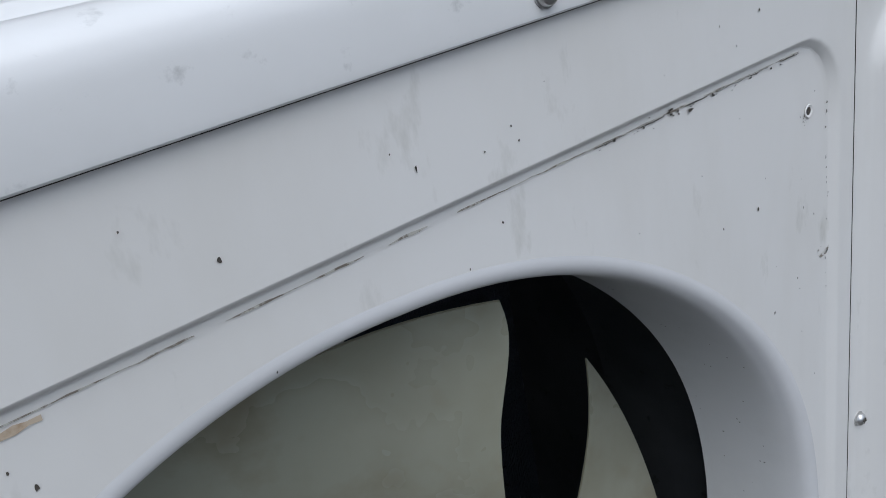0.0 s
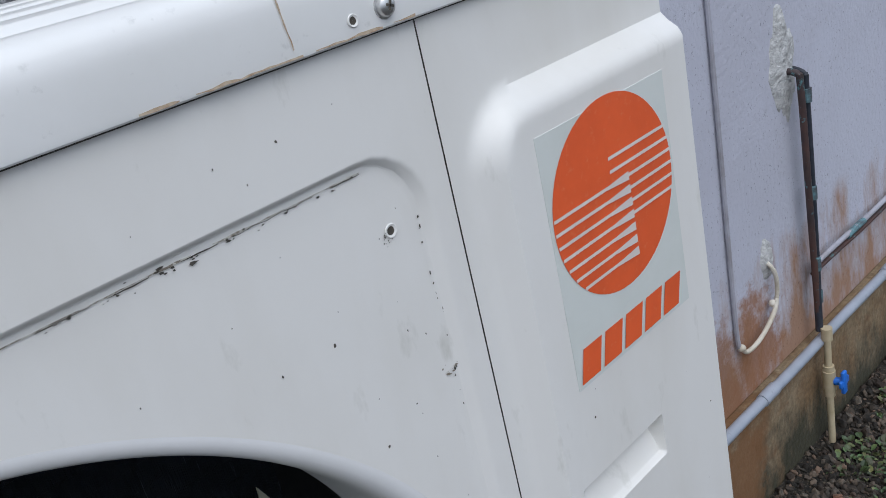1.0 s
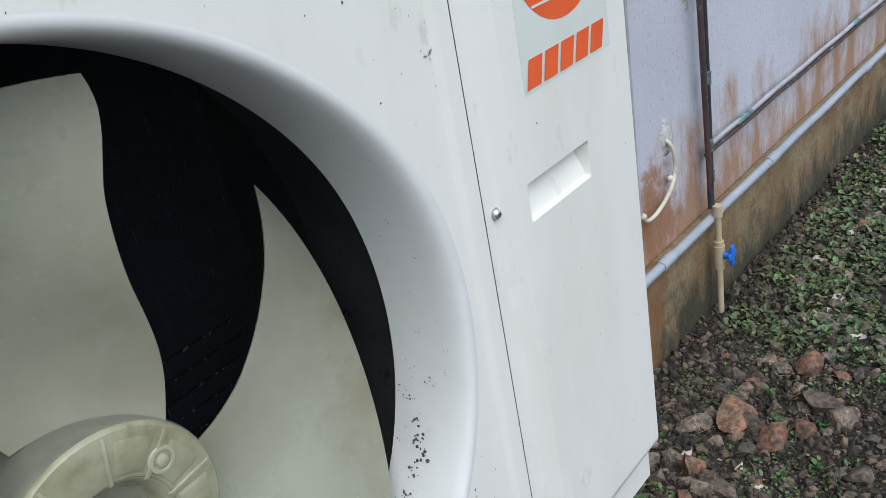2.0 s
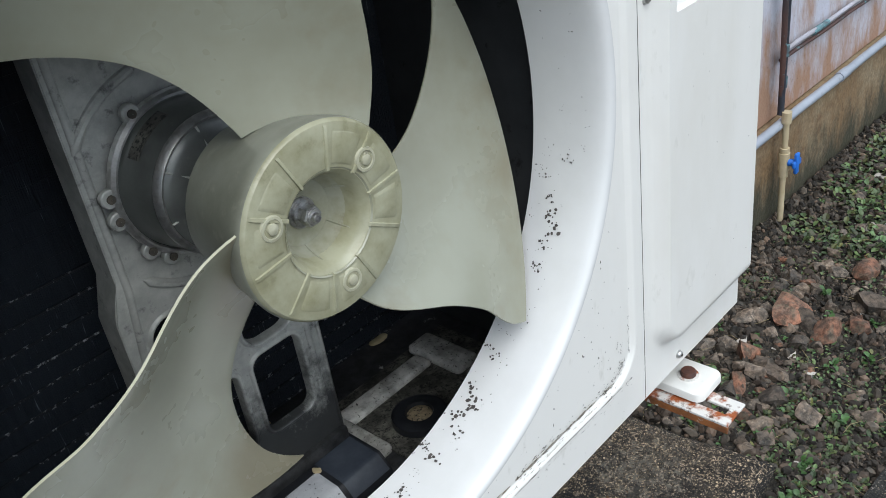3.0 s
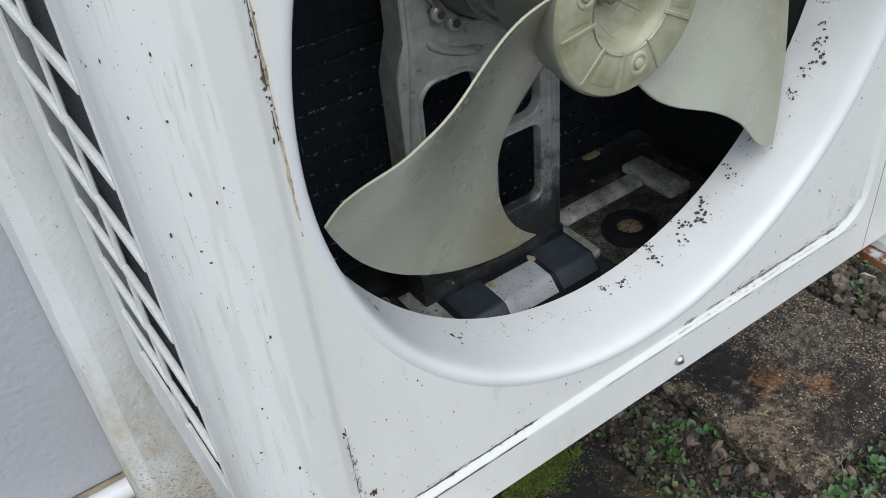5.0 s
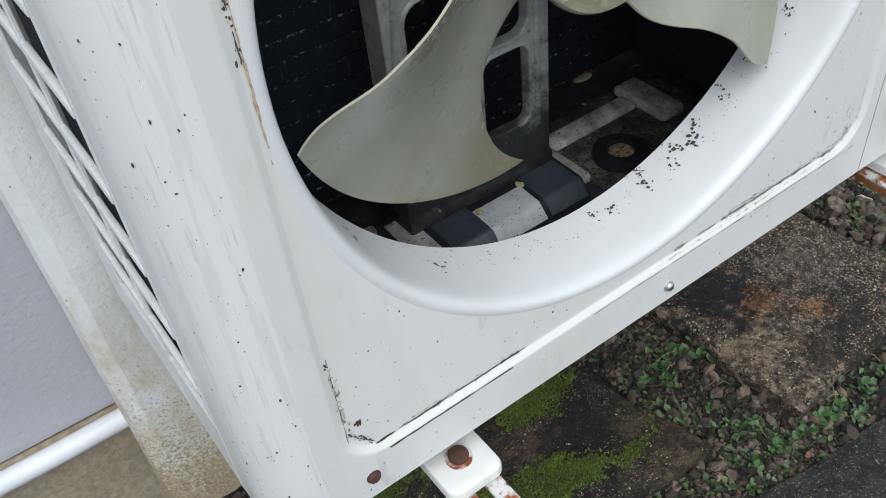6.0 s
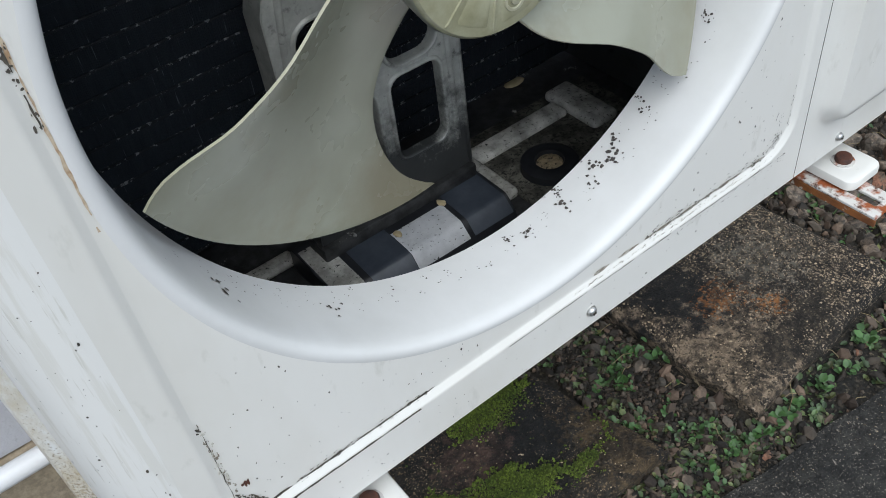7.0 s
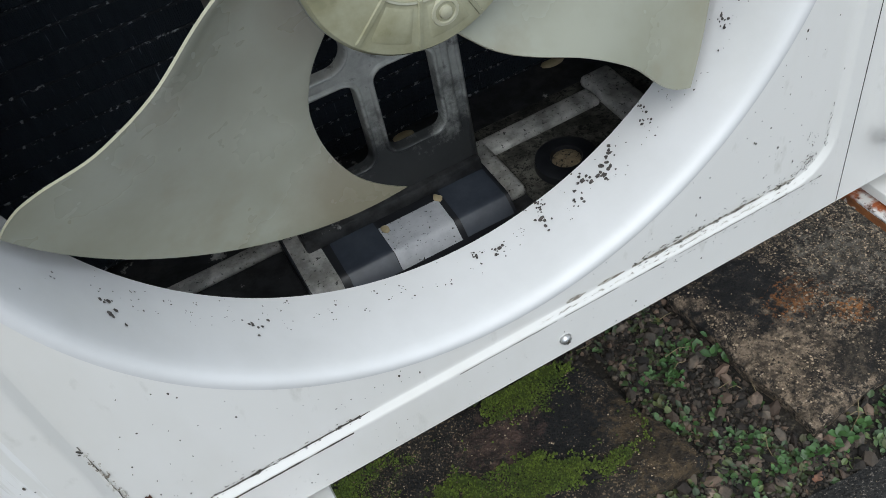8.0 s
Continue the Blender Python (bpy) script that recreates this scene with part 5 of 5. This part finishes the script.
def wp(x, z, off):
    return (x, wall_y(x) - off, z)


riser_part("copper_pipe", curve_pts([wp(PX - 0.03, 0.965, -0.01), wp(PX - 0.028, 0.96, 0.03), wp(PX - 0.026, 0.92, 0.036), wp(PX - 0.012, 0.62, 0.034), wp(PX, 0.30, 0.034)]), 0.0080, COPPER)
riser_part("insulated_pipe", curve_pts([wp(PX + 0.008, 0.965, -0.01), wp(PX + 0.006, 0.95, 0.03), wp(PX + 0.006, 0.91, 0.034), wp(PX + 0.014, 0.62, 0.032), wp(PX + 0.014, 0.40, 0.032)]), 0.0062, DARKHOSE)
riser_part("lower_sleeve", [wp(PX, 0.42, 0.034), wp(PX, 0.285, 0.034)], 0.0095, DARKHOSE)
for z in (0.47, 0.66, 0.90, 0.38):
    riser_part("wrap", [wp(PX + 0.006, z + 0.016, 0.034), wp(PX + 0.006, z - 0.016, 0.034)], 0.0105, VERDI, n=10)
for off, z, r, mm in ((0.024, 0.462, 0.0070, CABLE), (0.020, 0.438, 0.0060, COPPER)):
    riser_part("branch_pipe", wall_run(PX + 0.01, 6.0, z, z - 0.01, off, 50), r, mm)
for x in (2.22, 2.27, 3.2):
    riser_part("wrap", wall_run(x, x + 0.05, 0.458, 0.458, 0.024, 2), 0.0090, VERDI, n=10)

water = thing("water_tap_pipe", "cream plastic water pipe with a blue valve handle", "pipe", at=(PX, wall_y(PX) - 0.05, GROUND))
WI = Matrix.Translation((-PX, -(wall_y(PX) - 0.05), -GROUND))
for nm, z0, z1, r, mm in (("pipe", GROUND - 0.02, 0.29, 0.0090, PVCCREAM), ("collar", 0.262, 0.296, 0.0140, PVCCREAM), ("valve_body", 0.115, 0.170, 0.0165, PVCCREAM), ("collar", 0.165, 0.185, 0.014, PVCCREAM), ("collar", 0.095, 0.115, 0.014, PVCCREAM)):
    bm = bmesh.new()
    tube(bm, [(PX, wall_y(PX) - 0.052, z0), (PX, wall_y(PX) - 0.052, z1)], r, 14)
    bm.transform(WI)
    part(nm, bm, mm, water)
bm = bmesh.new()
tube(bm, [(PX, wall_y(PX) - 0.065, 0.142), (PX + 0.004, wall_y(PX) - 0.085, 0.142)], 0.011, 12)
box(bm, PX - 0.008, PX + 0.014, wall_y(PX) - 0.094, wall_y(PX) - 0.083, 0.110, 0.175, 0.005, 2)
box(bm, PX - 0.02, PX + 0.03, wall_y(PX) - 0.092, wall_y(PX) - 0.083, 0.132, 0.152, 0.004, 2)
bm.transform(WI)
part("valve_handle", bm, BLUE, water, "bright blue plastic handle")

# drain hose and painted cable
bm = bmesh.new()
tube(bm, curve_pts([wp(1.715, 3.0, 0.006), wp(1.700, 1.6, 0.006), wp(1.692, 1.0, 0.007), wp(1.684, 0.62, 0.007), wp(1.682, 0.46, 0.008), wp(1.684, 0.415, 0.010)], 8), 0.0055, 8)
tagged(part("wall_cable", bm, CABLE), "thin painted-over cable running down the wall", "cable")
hose = thing("drain_hose", "short dirty white hose looping out of the wall", "hose", at=(1.68, wall_y(1.68), 0.4))
HI = Matrix.Translation((-1.68, -wall_y(1.68), -0.4))
bm = bmesh.new()
tube(bm, curve_pts([wp(1.684, 0.42, 0.012), wp(1.706, 0.393, 0.016), wp(1.758, 0.402, 0.022), wp(1.82, 0.435, 0.024), wp(1.85, 0.47, 0.02), wp(1.848, 0.52, 0.022), wp(1.84, 0.55, 0.014), wp(1.84, 0.565, -0.01)], 6), 0.0055, 10)
bm.transform(HI)
part("tube", bm, HOSE, hose)
for x, z in ((1.688, 0.412), (1.838, 0.452)):
    bm = bmesh.new()
    bmesh.ops.create_icosphere(bm, subdivisions=2, radius=0.0095, matrix=Matrix.Translation(wp(x, z, 0.014)))
    bm.transform(HI)
    part("clip", bm, HOSE, hose)


def wall_patch(name, cx, cz, w, h, seed, label):
    b = bmesh.new()
    k, rings = 40, 6
    rows = []
    for j in range(rings + 1):
        v = j / rings
        row = []
        for i in range(k):
            a = 2 * math.pi * i / k
            wob = 1 + 0.35 * noise.noise((math.cos(a) * 2 + seed, math.sin(a) * 2, seed)) + 0.16 * noise.noise((math.cos(a) * 8 + seed, math.sin(a) * 8, seed))
            x, z = cx + w * v * wob * math.cos(a), cz + h * v * wob * math.sin(a)
            lift = 0.010 * (1 - v ** 3) + 0.005 * noise.noise((x * 60, z * 60, seed)) * (1 - v)
            row.append((x, wall_y(x) - lift + (0.002 if v == 1 else 0), z))
        rows.append(row)
    sheet(b, rows, True)
    tagged(part(name, b, PATCH), label, "cement patch")


wall_patch("cement_patch", PX - 0.035, 0.985, 0.062, 0.13, 2.2, "rough pale cement patch where the pipes leave the wall")
wall_patch("cement_patch", 1.85, 0.562, 0.028, 0.055, 6.1, "small rough hole patch above the hose")

# ---- rubble, gravel and weeds ----
rr = random.Random(11)


def ground_z(x, y):
    return GROUND + 0.012 * noise.noise((x * 3.1, y * 3.1, 0.3)) + 0.007 * noise.noise((x * 14, y * 14, 1.3))


def rock_mesh(r, sub=2, boxy=0.0):
    b = bmesh.new()
    bmesh.ops.create_icosphere(b, subdivisions=sub, radius=1.0)
    off = Vector((r.random() * 50, r.random() * 50, r.random() * 50))
    cuts_ = [Vector((r.gauss(0, 1), r.gauss(0, 1), r.gauss(0, 1))).normalized() for _ in range(12)]
    lim = [r.uniform(0.42, 0.78) for _ in cuts_]
    for v in b.verts:
        p = v.co.copy()
        if boxy:
            q = Vector([max(-0.72, min(0.72, c * 1.25)) for c in p])
            p = p.lerp(q, boxy)
        for c, m in zip(cuts_, lim):
            d = p.dot(c)
            if d > m:
                p -= c * (d - m) * 0.98
        p += p.normalized() * 0.05 * noise.noise(p * 2.6 + off)
        v.co = p
    return b


def taken(x, y, pad=0.0):
    if 0.56 - pad < x < 1.04 + pad and 0.335 - pad < y < 0.69 + pad:
        return True
    if 0.528 < x < 0.57 and 0.33 < y < 0.69 and 0.001 < pad < 0.012:
        return True
    if -0.14 - pad < x < 0.385 + pad and 0.395 - pad < y < 0.665 + pad:
        return True
    return y < 0.288 - 0.1 * max(0, x - 0.16) + pad and x < 1.6


protos = [rock_mesh(rr, 3, 0.9 if i % 3 == 0 else 0.2) for i in range(10)]
rock_data = []
for i, b in enumerate(protos):
    me = bpy.data.meshes.new("rubble")
    b.to_mesh(me)
    b.free()
    for pl in me.polygons:
        pl.use_smooth = True
    me.set_sharp_from_angle(angle=radians(18))
    rock_data.append(me)
rock_sets = {}
for key, mm in (("stone", STONE), ("brick", BRICK), ("pale", PALE)):
    for i, me in enumerate(rock_data):
        c = me.copy()
        c.materials.append(mm)
        rock_sets[key, i] = c


def put_rock(key, x, y, s, squash=0.65, turn=None, idx=None):
    name, label, cat, grp = {"stone": ("stone", "rough brown stone lying in the rubble", "stone", "rubble stones"),
                             "brick": ("brick_piece", "broken red brick piece lying on the soil", "brick", "broken bricks"),
                             "pale": ("pale_chip", "flat pale chip of tile on the soil", "chip", "pale chips")}[key]
    ob = new(name, rock_sets[key, rr.randrange(10) if idx is None else idx])
    sx, sy = s * rr.uniform(0.8, 1.3), s * rr.uniform(0.7, 1.0)
    ob.matrix_basis = Matrix.Translation((x, y, ground_z(x, y) + s * squash * 0.35)) @ Euler((rr.gauss(0, 0.15), rr.gauss(0, 0.15), rr.random() * 6 if turn is None else turn)).to_matrix().to_4x4() @ Matrix.Diagonal((sx, sy, s * squash, 1))
    tagged(ob, label, cat, grp)


for x, y, s, key, idx in ((1.576, 0.552, 0.066, "brick", 1), (1.70, 0.396, 0.070, "stone", 4), (1.525, 0.447, 0.056, "brick", 6), (1.359, 0.566, 0.045, "brick", 0), (1.246, 0.535, 0.036, "brick", 3),
                     (1.855, 0.467, 0.045, "brick", 5), (1.61, 0.41, 0.030, "brick", 2), (1.40, 0.60, 0.022, "pale", 2), (1.33, 0.47, 0.026, "stone", 7), (1.67, 0.33, 0.055, "stone", 8)):
    put_rock(key, x, y, s, idx=idx)
placed = 0
while placed < 340:
    x = 1.02 + 2.0 * rr.random() ** 1.3
    y = rr.uniform(0.02, 0.72)
    if taken(x, y, 0.02) or y > wall_y(x) - 0.05:
        continue
    near_path = math.exp(-((y - 0.53) / 0.17) ** 2)
    if rr.random() > 0.10 + 0.90 * near_path:
        continue
    key = "brick" if rr.random() < 0.13 else "pale" if rr.random() < 0.07 else "stone"
    put_rock(key, x, y, 0.011 + 0.027 * rr.random() ** 2.2, 0.4 if key == "pale" else 0.65)
    placed += 1
placed = 0
while placed < 45:
    x, y = rr.uniform(-0.3, 1.2), rr.uniform(0.20, 0.80)
    if taken(x, y, 0.015) or y > wall_y(x) - 0.04:
        continue
    put_rock("brick" if rr.random() < 0.25 else "stone", x, y, 0.005 + 0.010 * rr.random() ** 2)
    placed += 1

# small gravel, one sheet of stuff
verts, faces = [], []
base_ico = bmesh.new()
bmesh.ops.create_icosphere(base_ico, subdivisions=1, radius=1.0)
bv = [v.co.copy() for v in base_ico.verts]
bf = [[v.index for v in f.verts] for f in base_ico.faces]
base_ico.free()
count = 0
while count < 27000:
    if count < 10500:
        x, y = 0.9 + 2.6 * rr.random() ** 1.4, rr.uniform(-0.1, 0.76)
    elif count < 13000:
        x, y = rr.uniform(-0.6, 1.2), rr.uniform(0.15, 0.84)
    elif count < 16500:
        x = 1.0 + 2.2 * rr.random()
        y = wall_y(x) - 0.025 - 0.20 * rr.random()
    elif count < 20500:
        x, y = rr.uniform(0.33, 0.60), rr.uniform(0.20, 0.80)
    else:
        x, y = 1.0 + 0.9 * rr.random(), rr.uniform(0.05, 0.74)
    if taken(x, y, 0.0) or y > wall_y(x) - 0.024:
        continue
    count += 1
    s = (0.0016 + 0.0055 * rr.random() ** 2.4) if count > 16500 else (0.0026 + 0.0118 * rr.random() ** 2.8)
    m = Matrix.Translation((x, y, ground_z(x, y) + s * 0.3)) @ Euler((rr.random() * 6, rr.random() * 6, rr.random() * 6)).to_matrix().to_4x4() @ Matrix.Diagonal((s * rr.uniform(0.8, 1.7), s, s * rr.uniform(0.4, 0.9), 1))
    o = len(verts)
    verts += [tuple(m @ (v * rr.uniform(0.75, 1.2))) for v in bv]
    faces += [[o + i for i in f] for f in bf]
me = bpy.data.meshes.new("gravel")
me.from_pydata(verts, [], faces)
me.materials.append(GRAVEL)
tagged(new("gravel", me), "loose dark gravel and brick crumbs over the soil", "gravel", kind="stuff")


def leaf(verts, faces, c, d, size, r):
    """One bent leaf of four faces, from c along d."""
    side = d.cross(Vector((0, 0, 1)))
    if side.length < 0.01:
        side = Vector((1, 0, 0))
    side.normalize()
    up = side.cross(d).normalized()
    w = size * r.uniform(0.32, 0.48)
    o = len(verts)
    pts = [c, c + d * size * 0.35 + side * w * 0.8 + up * size * 0.10, c + d * size * 0.35 - side * w * 0.8 + up * size * 0.10, c + d * size * 0.4,
           c + d * size * 0.75 + side * w * 0.75 + up * size * 0.06, c + d * size * 0.75 - side * w * 0.75 + up * size * 0.06, c + d * size * 0.78 - up * size * 0.04, c + d * size - up * size * 0.10]
    verts += [tuple(p) for p in pts]
    faces += [[o + i for i in f] for f in ((0, 1, 3), (0, 3, 2), (1, 4, 6, 3), (3, 6, 5, 2), (4, 7, 6), (6, 7, 5))]


def weed(x, y, size, leaves, z=None):
    plant = thing("weed", "small leafy green weed growing in the soil", "weed", "weeds", at=(x, y, (ground_z(x, y) if z is None else z) - 0.002))
    for k in range(leaves):
        v, f = [], []
        a = rr.random() * 6.283
        el = rr.uniform(0.15, 1.1)
        d = Vector((math.cos(a) * math.cos(el), math.sin(a) * math.cos(el), math.sin(el)))
        c = Vector((rr.gauss(0, size * 0.35), rr.gauss(0, size * 0.35), size * rr.uniform(0.1, 0.7)))
        leaf(v, f, c, d, size * rr.uniform(0.5, 0.95), rr)
        me = bpy.data.meshes.new("leaf")
        me.from_pydata(v, [], f)
        me.materials.append(LEAF)
        for pl in me.polygons:
            pl.use_smooth = True
        new("leaf", me).parent = plant


for x, y, s, k in ((0.545, 0.548, 0.026, 12), (0.561, 0.535, 0.020, 8), (0.608, 0.295, 0.024, 16), (0.650, 0.30, 0.020, 14), (0.566, 0.30, 0.020, 12), (0.513, 0.31, 0.018, 10), (0.713, 0.295, 0.022, 14),
                   (0.482, 0.40, 0.014, 9), (0.503, 0.46, 0.013, 8), (0.472, 0.52, 0.014, 8), (0.545, 0.42, 0.014, 9), (0.440, 0.57, 0.013, 8), (0.860, 0.305, 0.024, 18), (0.986, 0.30, 0.022, 16), (1.091, 0.32, 0.024, 18),
                   (1.123, 0.42, 0.022, 14), (1.175, 0.55, 0.022, 16), (1.133, 0.60, 0.024, 16), (1.206, 0.63, 0.022, 12), (1.280, 0.44, 0.020, 14), (1.385, 0.56, 0.020, 12), (1.417, 0.38, 0.022, 12), (1.616, 0.47, 0.018, 10),
                   (1.700, 0.52, 0.020, 10), (1.259, 0.30, 0.022, 14), (1.091, 0.66, 0.02, 10), (1.490, 0.33, 0.022, 12), (1.858, 0.30, 0.022, 12), (0.776, 0.285, 0.02, 12), (-0.200, 0.74, 0.022, 14), (-0.280, 0.55, 0.022, 14)):
    weed(x, y, s, k)
for _ in range(60):
    if rr.random() < 0.55:
        x, y = rr.uniform(0.40, 0.60), rr.uniform(0.27, 0.60)
    else:
        x, y = rr.uniform(1.02, 1.7), rr.uniform(0.22, 0.72)
    if not taken(x, y, 0.012):
        weed(x, y, rr.uniform(0.011, 0.020), rr.randint(5, 9))
# clover and grass carpet, moss tufts
v, f = [], []
for _ in range(36000):
    if rr.random() < 0.35:
        x, y = rr.uniform(-0.5, 1.3), rr.uniform(0.2, 0.82)
    else:
        x, y = 1.0 + 3.4 * rr.random(), rr.uniform(-0.2, 0.74)
    if taken(x, y, 0.004) or y > wall_y(x) - 0.02 or noise.noise((x * 4.5, y * 4.5, 4)) + 0.5 * noise.noise((x * 17, y * 17, 8)) < (-0.06 if x < 1.3 else 0.02 if x < 1.9 else -0.35):
        continue
    a, el = rr.random() * 6.283, rr.uniform(0.1, 0.9)
    leaf(v, f, Vector((x, y, ground_z(x, y) + (0.002 if x < 1.3 else 0.007))), Vector((math.cos(a) * math.cos(el), math.sin(a) * math.cos(el), math.sin(el))), rr.uniform(0.006, 0.017) * (1.0 if x < 1.3 else 0.8 if x < 1.9 else 1.6), rr)
me = bpy.data.meshes.new("ground_greens")
me.from_pydata(v, [], f)
me.materials.append(CLOVER)
tagged(new("ground_greens", me), "low clover and grass between the stones", "grass", kind="stuff")
v, f = [], []
for _ in range(42000):
    x, y = rr.uniform(-0.14, 0.375), rr.uniform(0.395, 0.665)
    front = math.exp(-(((x - 0.135) / 0.115) ** 2 + ((y - 0.500 + 0.30 * (x - 0.135)) / 0.046) ** 2))
    back = math.exp(-(((x - 0.235) / 0.075) ** 2 + ((y - 0.648) / 0.050) ** 2))
    tongue = 0.75 * math.exp(-(((x - 0.310) / 0.050) ** 2 + ((y - 0.450) / 0.020) ** 2))
    dens = max(front, back, tongue, 0.50 * smooth01((0.05 - x) / 0.1)) - 0.46 + 0.42 * noise.noise((x * 26 + 3, y * 26, 9)) + 0.30 * noise.noise((x * 75, y * 75, 2))
    if dens < rr.gauss(0, 0.10):
        continue
    s = rr.uniform(0.0014, 0.0034)
    o = len(v)
    z = SLAB_TOP + 0.001
    a = rr.random() * 6.28
    for q in range(4):
        v.append((x + s * math.cos(a + q * 1.57), y + s * math.sin(a + q * 1.57), z - 0.002))
    v.append((x + s * 0.3 * rr.gauss(0, 1), y + s * 0.3 * rr.gauss(0, 1), z + s * rr.uniform(0.6, 1.5)))
    f += [[o + q, o + (q + 1) % 4, o + 4] for q in range(4)]
me = bpy.data.meshes.new("moss")
me.from_pydata(v, [], f)
me.materials.append(MOSS)
tagged(new("moss", me), "bright green moss tufts on the slab", "moss", kind="stuff")
# exposed grit on the slabs


def grit(owner, count, corners, top, weight, s0, s1):
    """Small proud grains of one slab, as one piece of stuff."""
    v, f = [], []
    c = [Vector(p) for p in corners]
    done = 0
    while done < count:
        u, w = 0.02 + 0.96 * rr.random(), 0.02 + 0.96 * rr.random()
        p = (c[0] * (1 - u) + c[1] * u) * (1 - w) + (c[3] * (1 - u) + c[2] * u) * w
        done += 1
        if rr.random() > weight(p.x, p.y):
            continue
        hit, at, _, _ = owner.ray_cast((p.x, p.y, 0.3), (0, 0, -1))
        if not hit:
            continue
        s = s0 + (s1 - s0) * rr.random() ** 2.5
        a = rr.random() * 6.28
        o = len(v)
        for q in range(4):
            d = s * rr.uniform(0.6, 1.3)
            v.append((at.x + d * math.cos(a + q * 1.57), at.y + d * math.sin(a + q * 1.57), at.z - 0.0003))
        v.append((at.x + s * 0.3 * rr.gauss(0, 1), at.y + s * 0.3 * rr.gauss(0, 1), at.z + s * rr.uniform(0.3, 0.8)))
        f += [[o + q, o + (q + 1) % 4, o + 4] for q in range(4)]
    data = bpy.data.meshes.new("grit")
    data.from_pydata(v, [], f)
    data.materials.append(GRIT)
    ob = new("grit", data)
    ob.parent = owner
    ob["kind"] = "stuff"


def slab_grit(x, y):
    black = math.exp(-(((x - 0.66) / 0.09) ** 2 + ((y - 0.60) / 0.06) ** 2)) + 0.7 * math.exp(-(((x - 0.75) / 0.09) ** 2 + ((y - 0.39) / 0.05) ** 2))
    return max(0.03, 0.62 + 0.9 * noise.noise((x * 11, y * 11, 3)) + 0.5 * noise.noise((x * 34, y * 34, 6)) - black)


bpy.context.view_layer.update()
grit(concrete, 15000, [(0.578, 0.330, 0), (1.040, 0.352, 0), (1.000, 0.70, 0), (0.562, 0.672, 0)], SLAB_TOP, slab_grit, 0.0009, 0.0034)
grit(mossy, 6000, [(-0.16, 0.425, 0), (0.408, 0.371, 0), (0.348, 0.645, 0), (-0.12, 0.70, 0)], SLAB_TOP, lambda x, y: max(0.05, 0.25 + 0.8 * noise.noise((x * 14, y * 14, 8))), 0.0008, 0.0026)
grit(paving, 5000, [(0.10, -0.10, 0), (1.6, -0.2, 0), (1.55, 0.14, 0), (0.16, 0.288, 0)], SLAB_TOP, lambda x, y: 0.35 + 0.6 * noise.noise((x * 9, y * 9, 2)), 0.0008, 0.0026)
# dry stalks
bm = bmesh.new()
for _ in range(90):
    x, y = rr.uniform(0.35, 2.2), rr.uniform(0.2, 0.72)
    if taken(x, y, 0.0):
        continue
    a, L = rr.random() * 6.28, rr.uniform(0.02, 0.07)
    z = ground_z(x, y) + 0.006
    tube(bm, [(x, y, z), (x + L * 0.5 * math.cos(a), y + L * 0.5 * math.sin(a), z + 0.006), (x + L * math.cos(a + 0.2), y + L * math.sin(a + 0.2), z + rr.uniform(-0.004, 0.01))], 0.0008, 4)
tagged(part("dry_stalks", bm, TWIG), "dry grass stalks on the soil", "grass", kind="stuff")
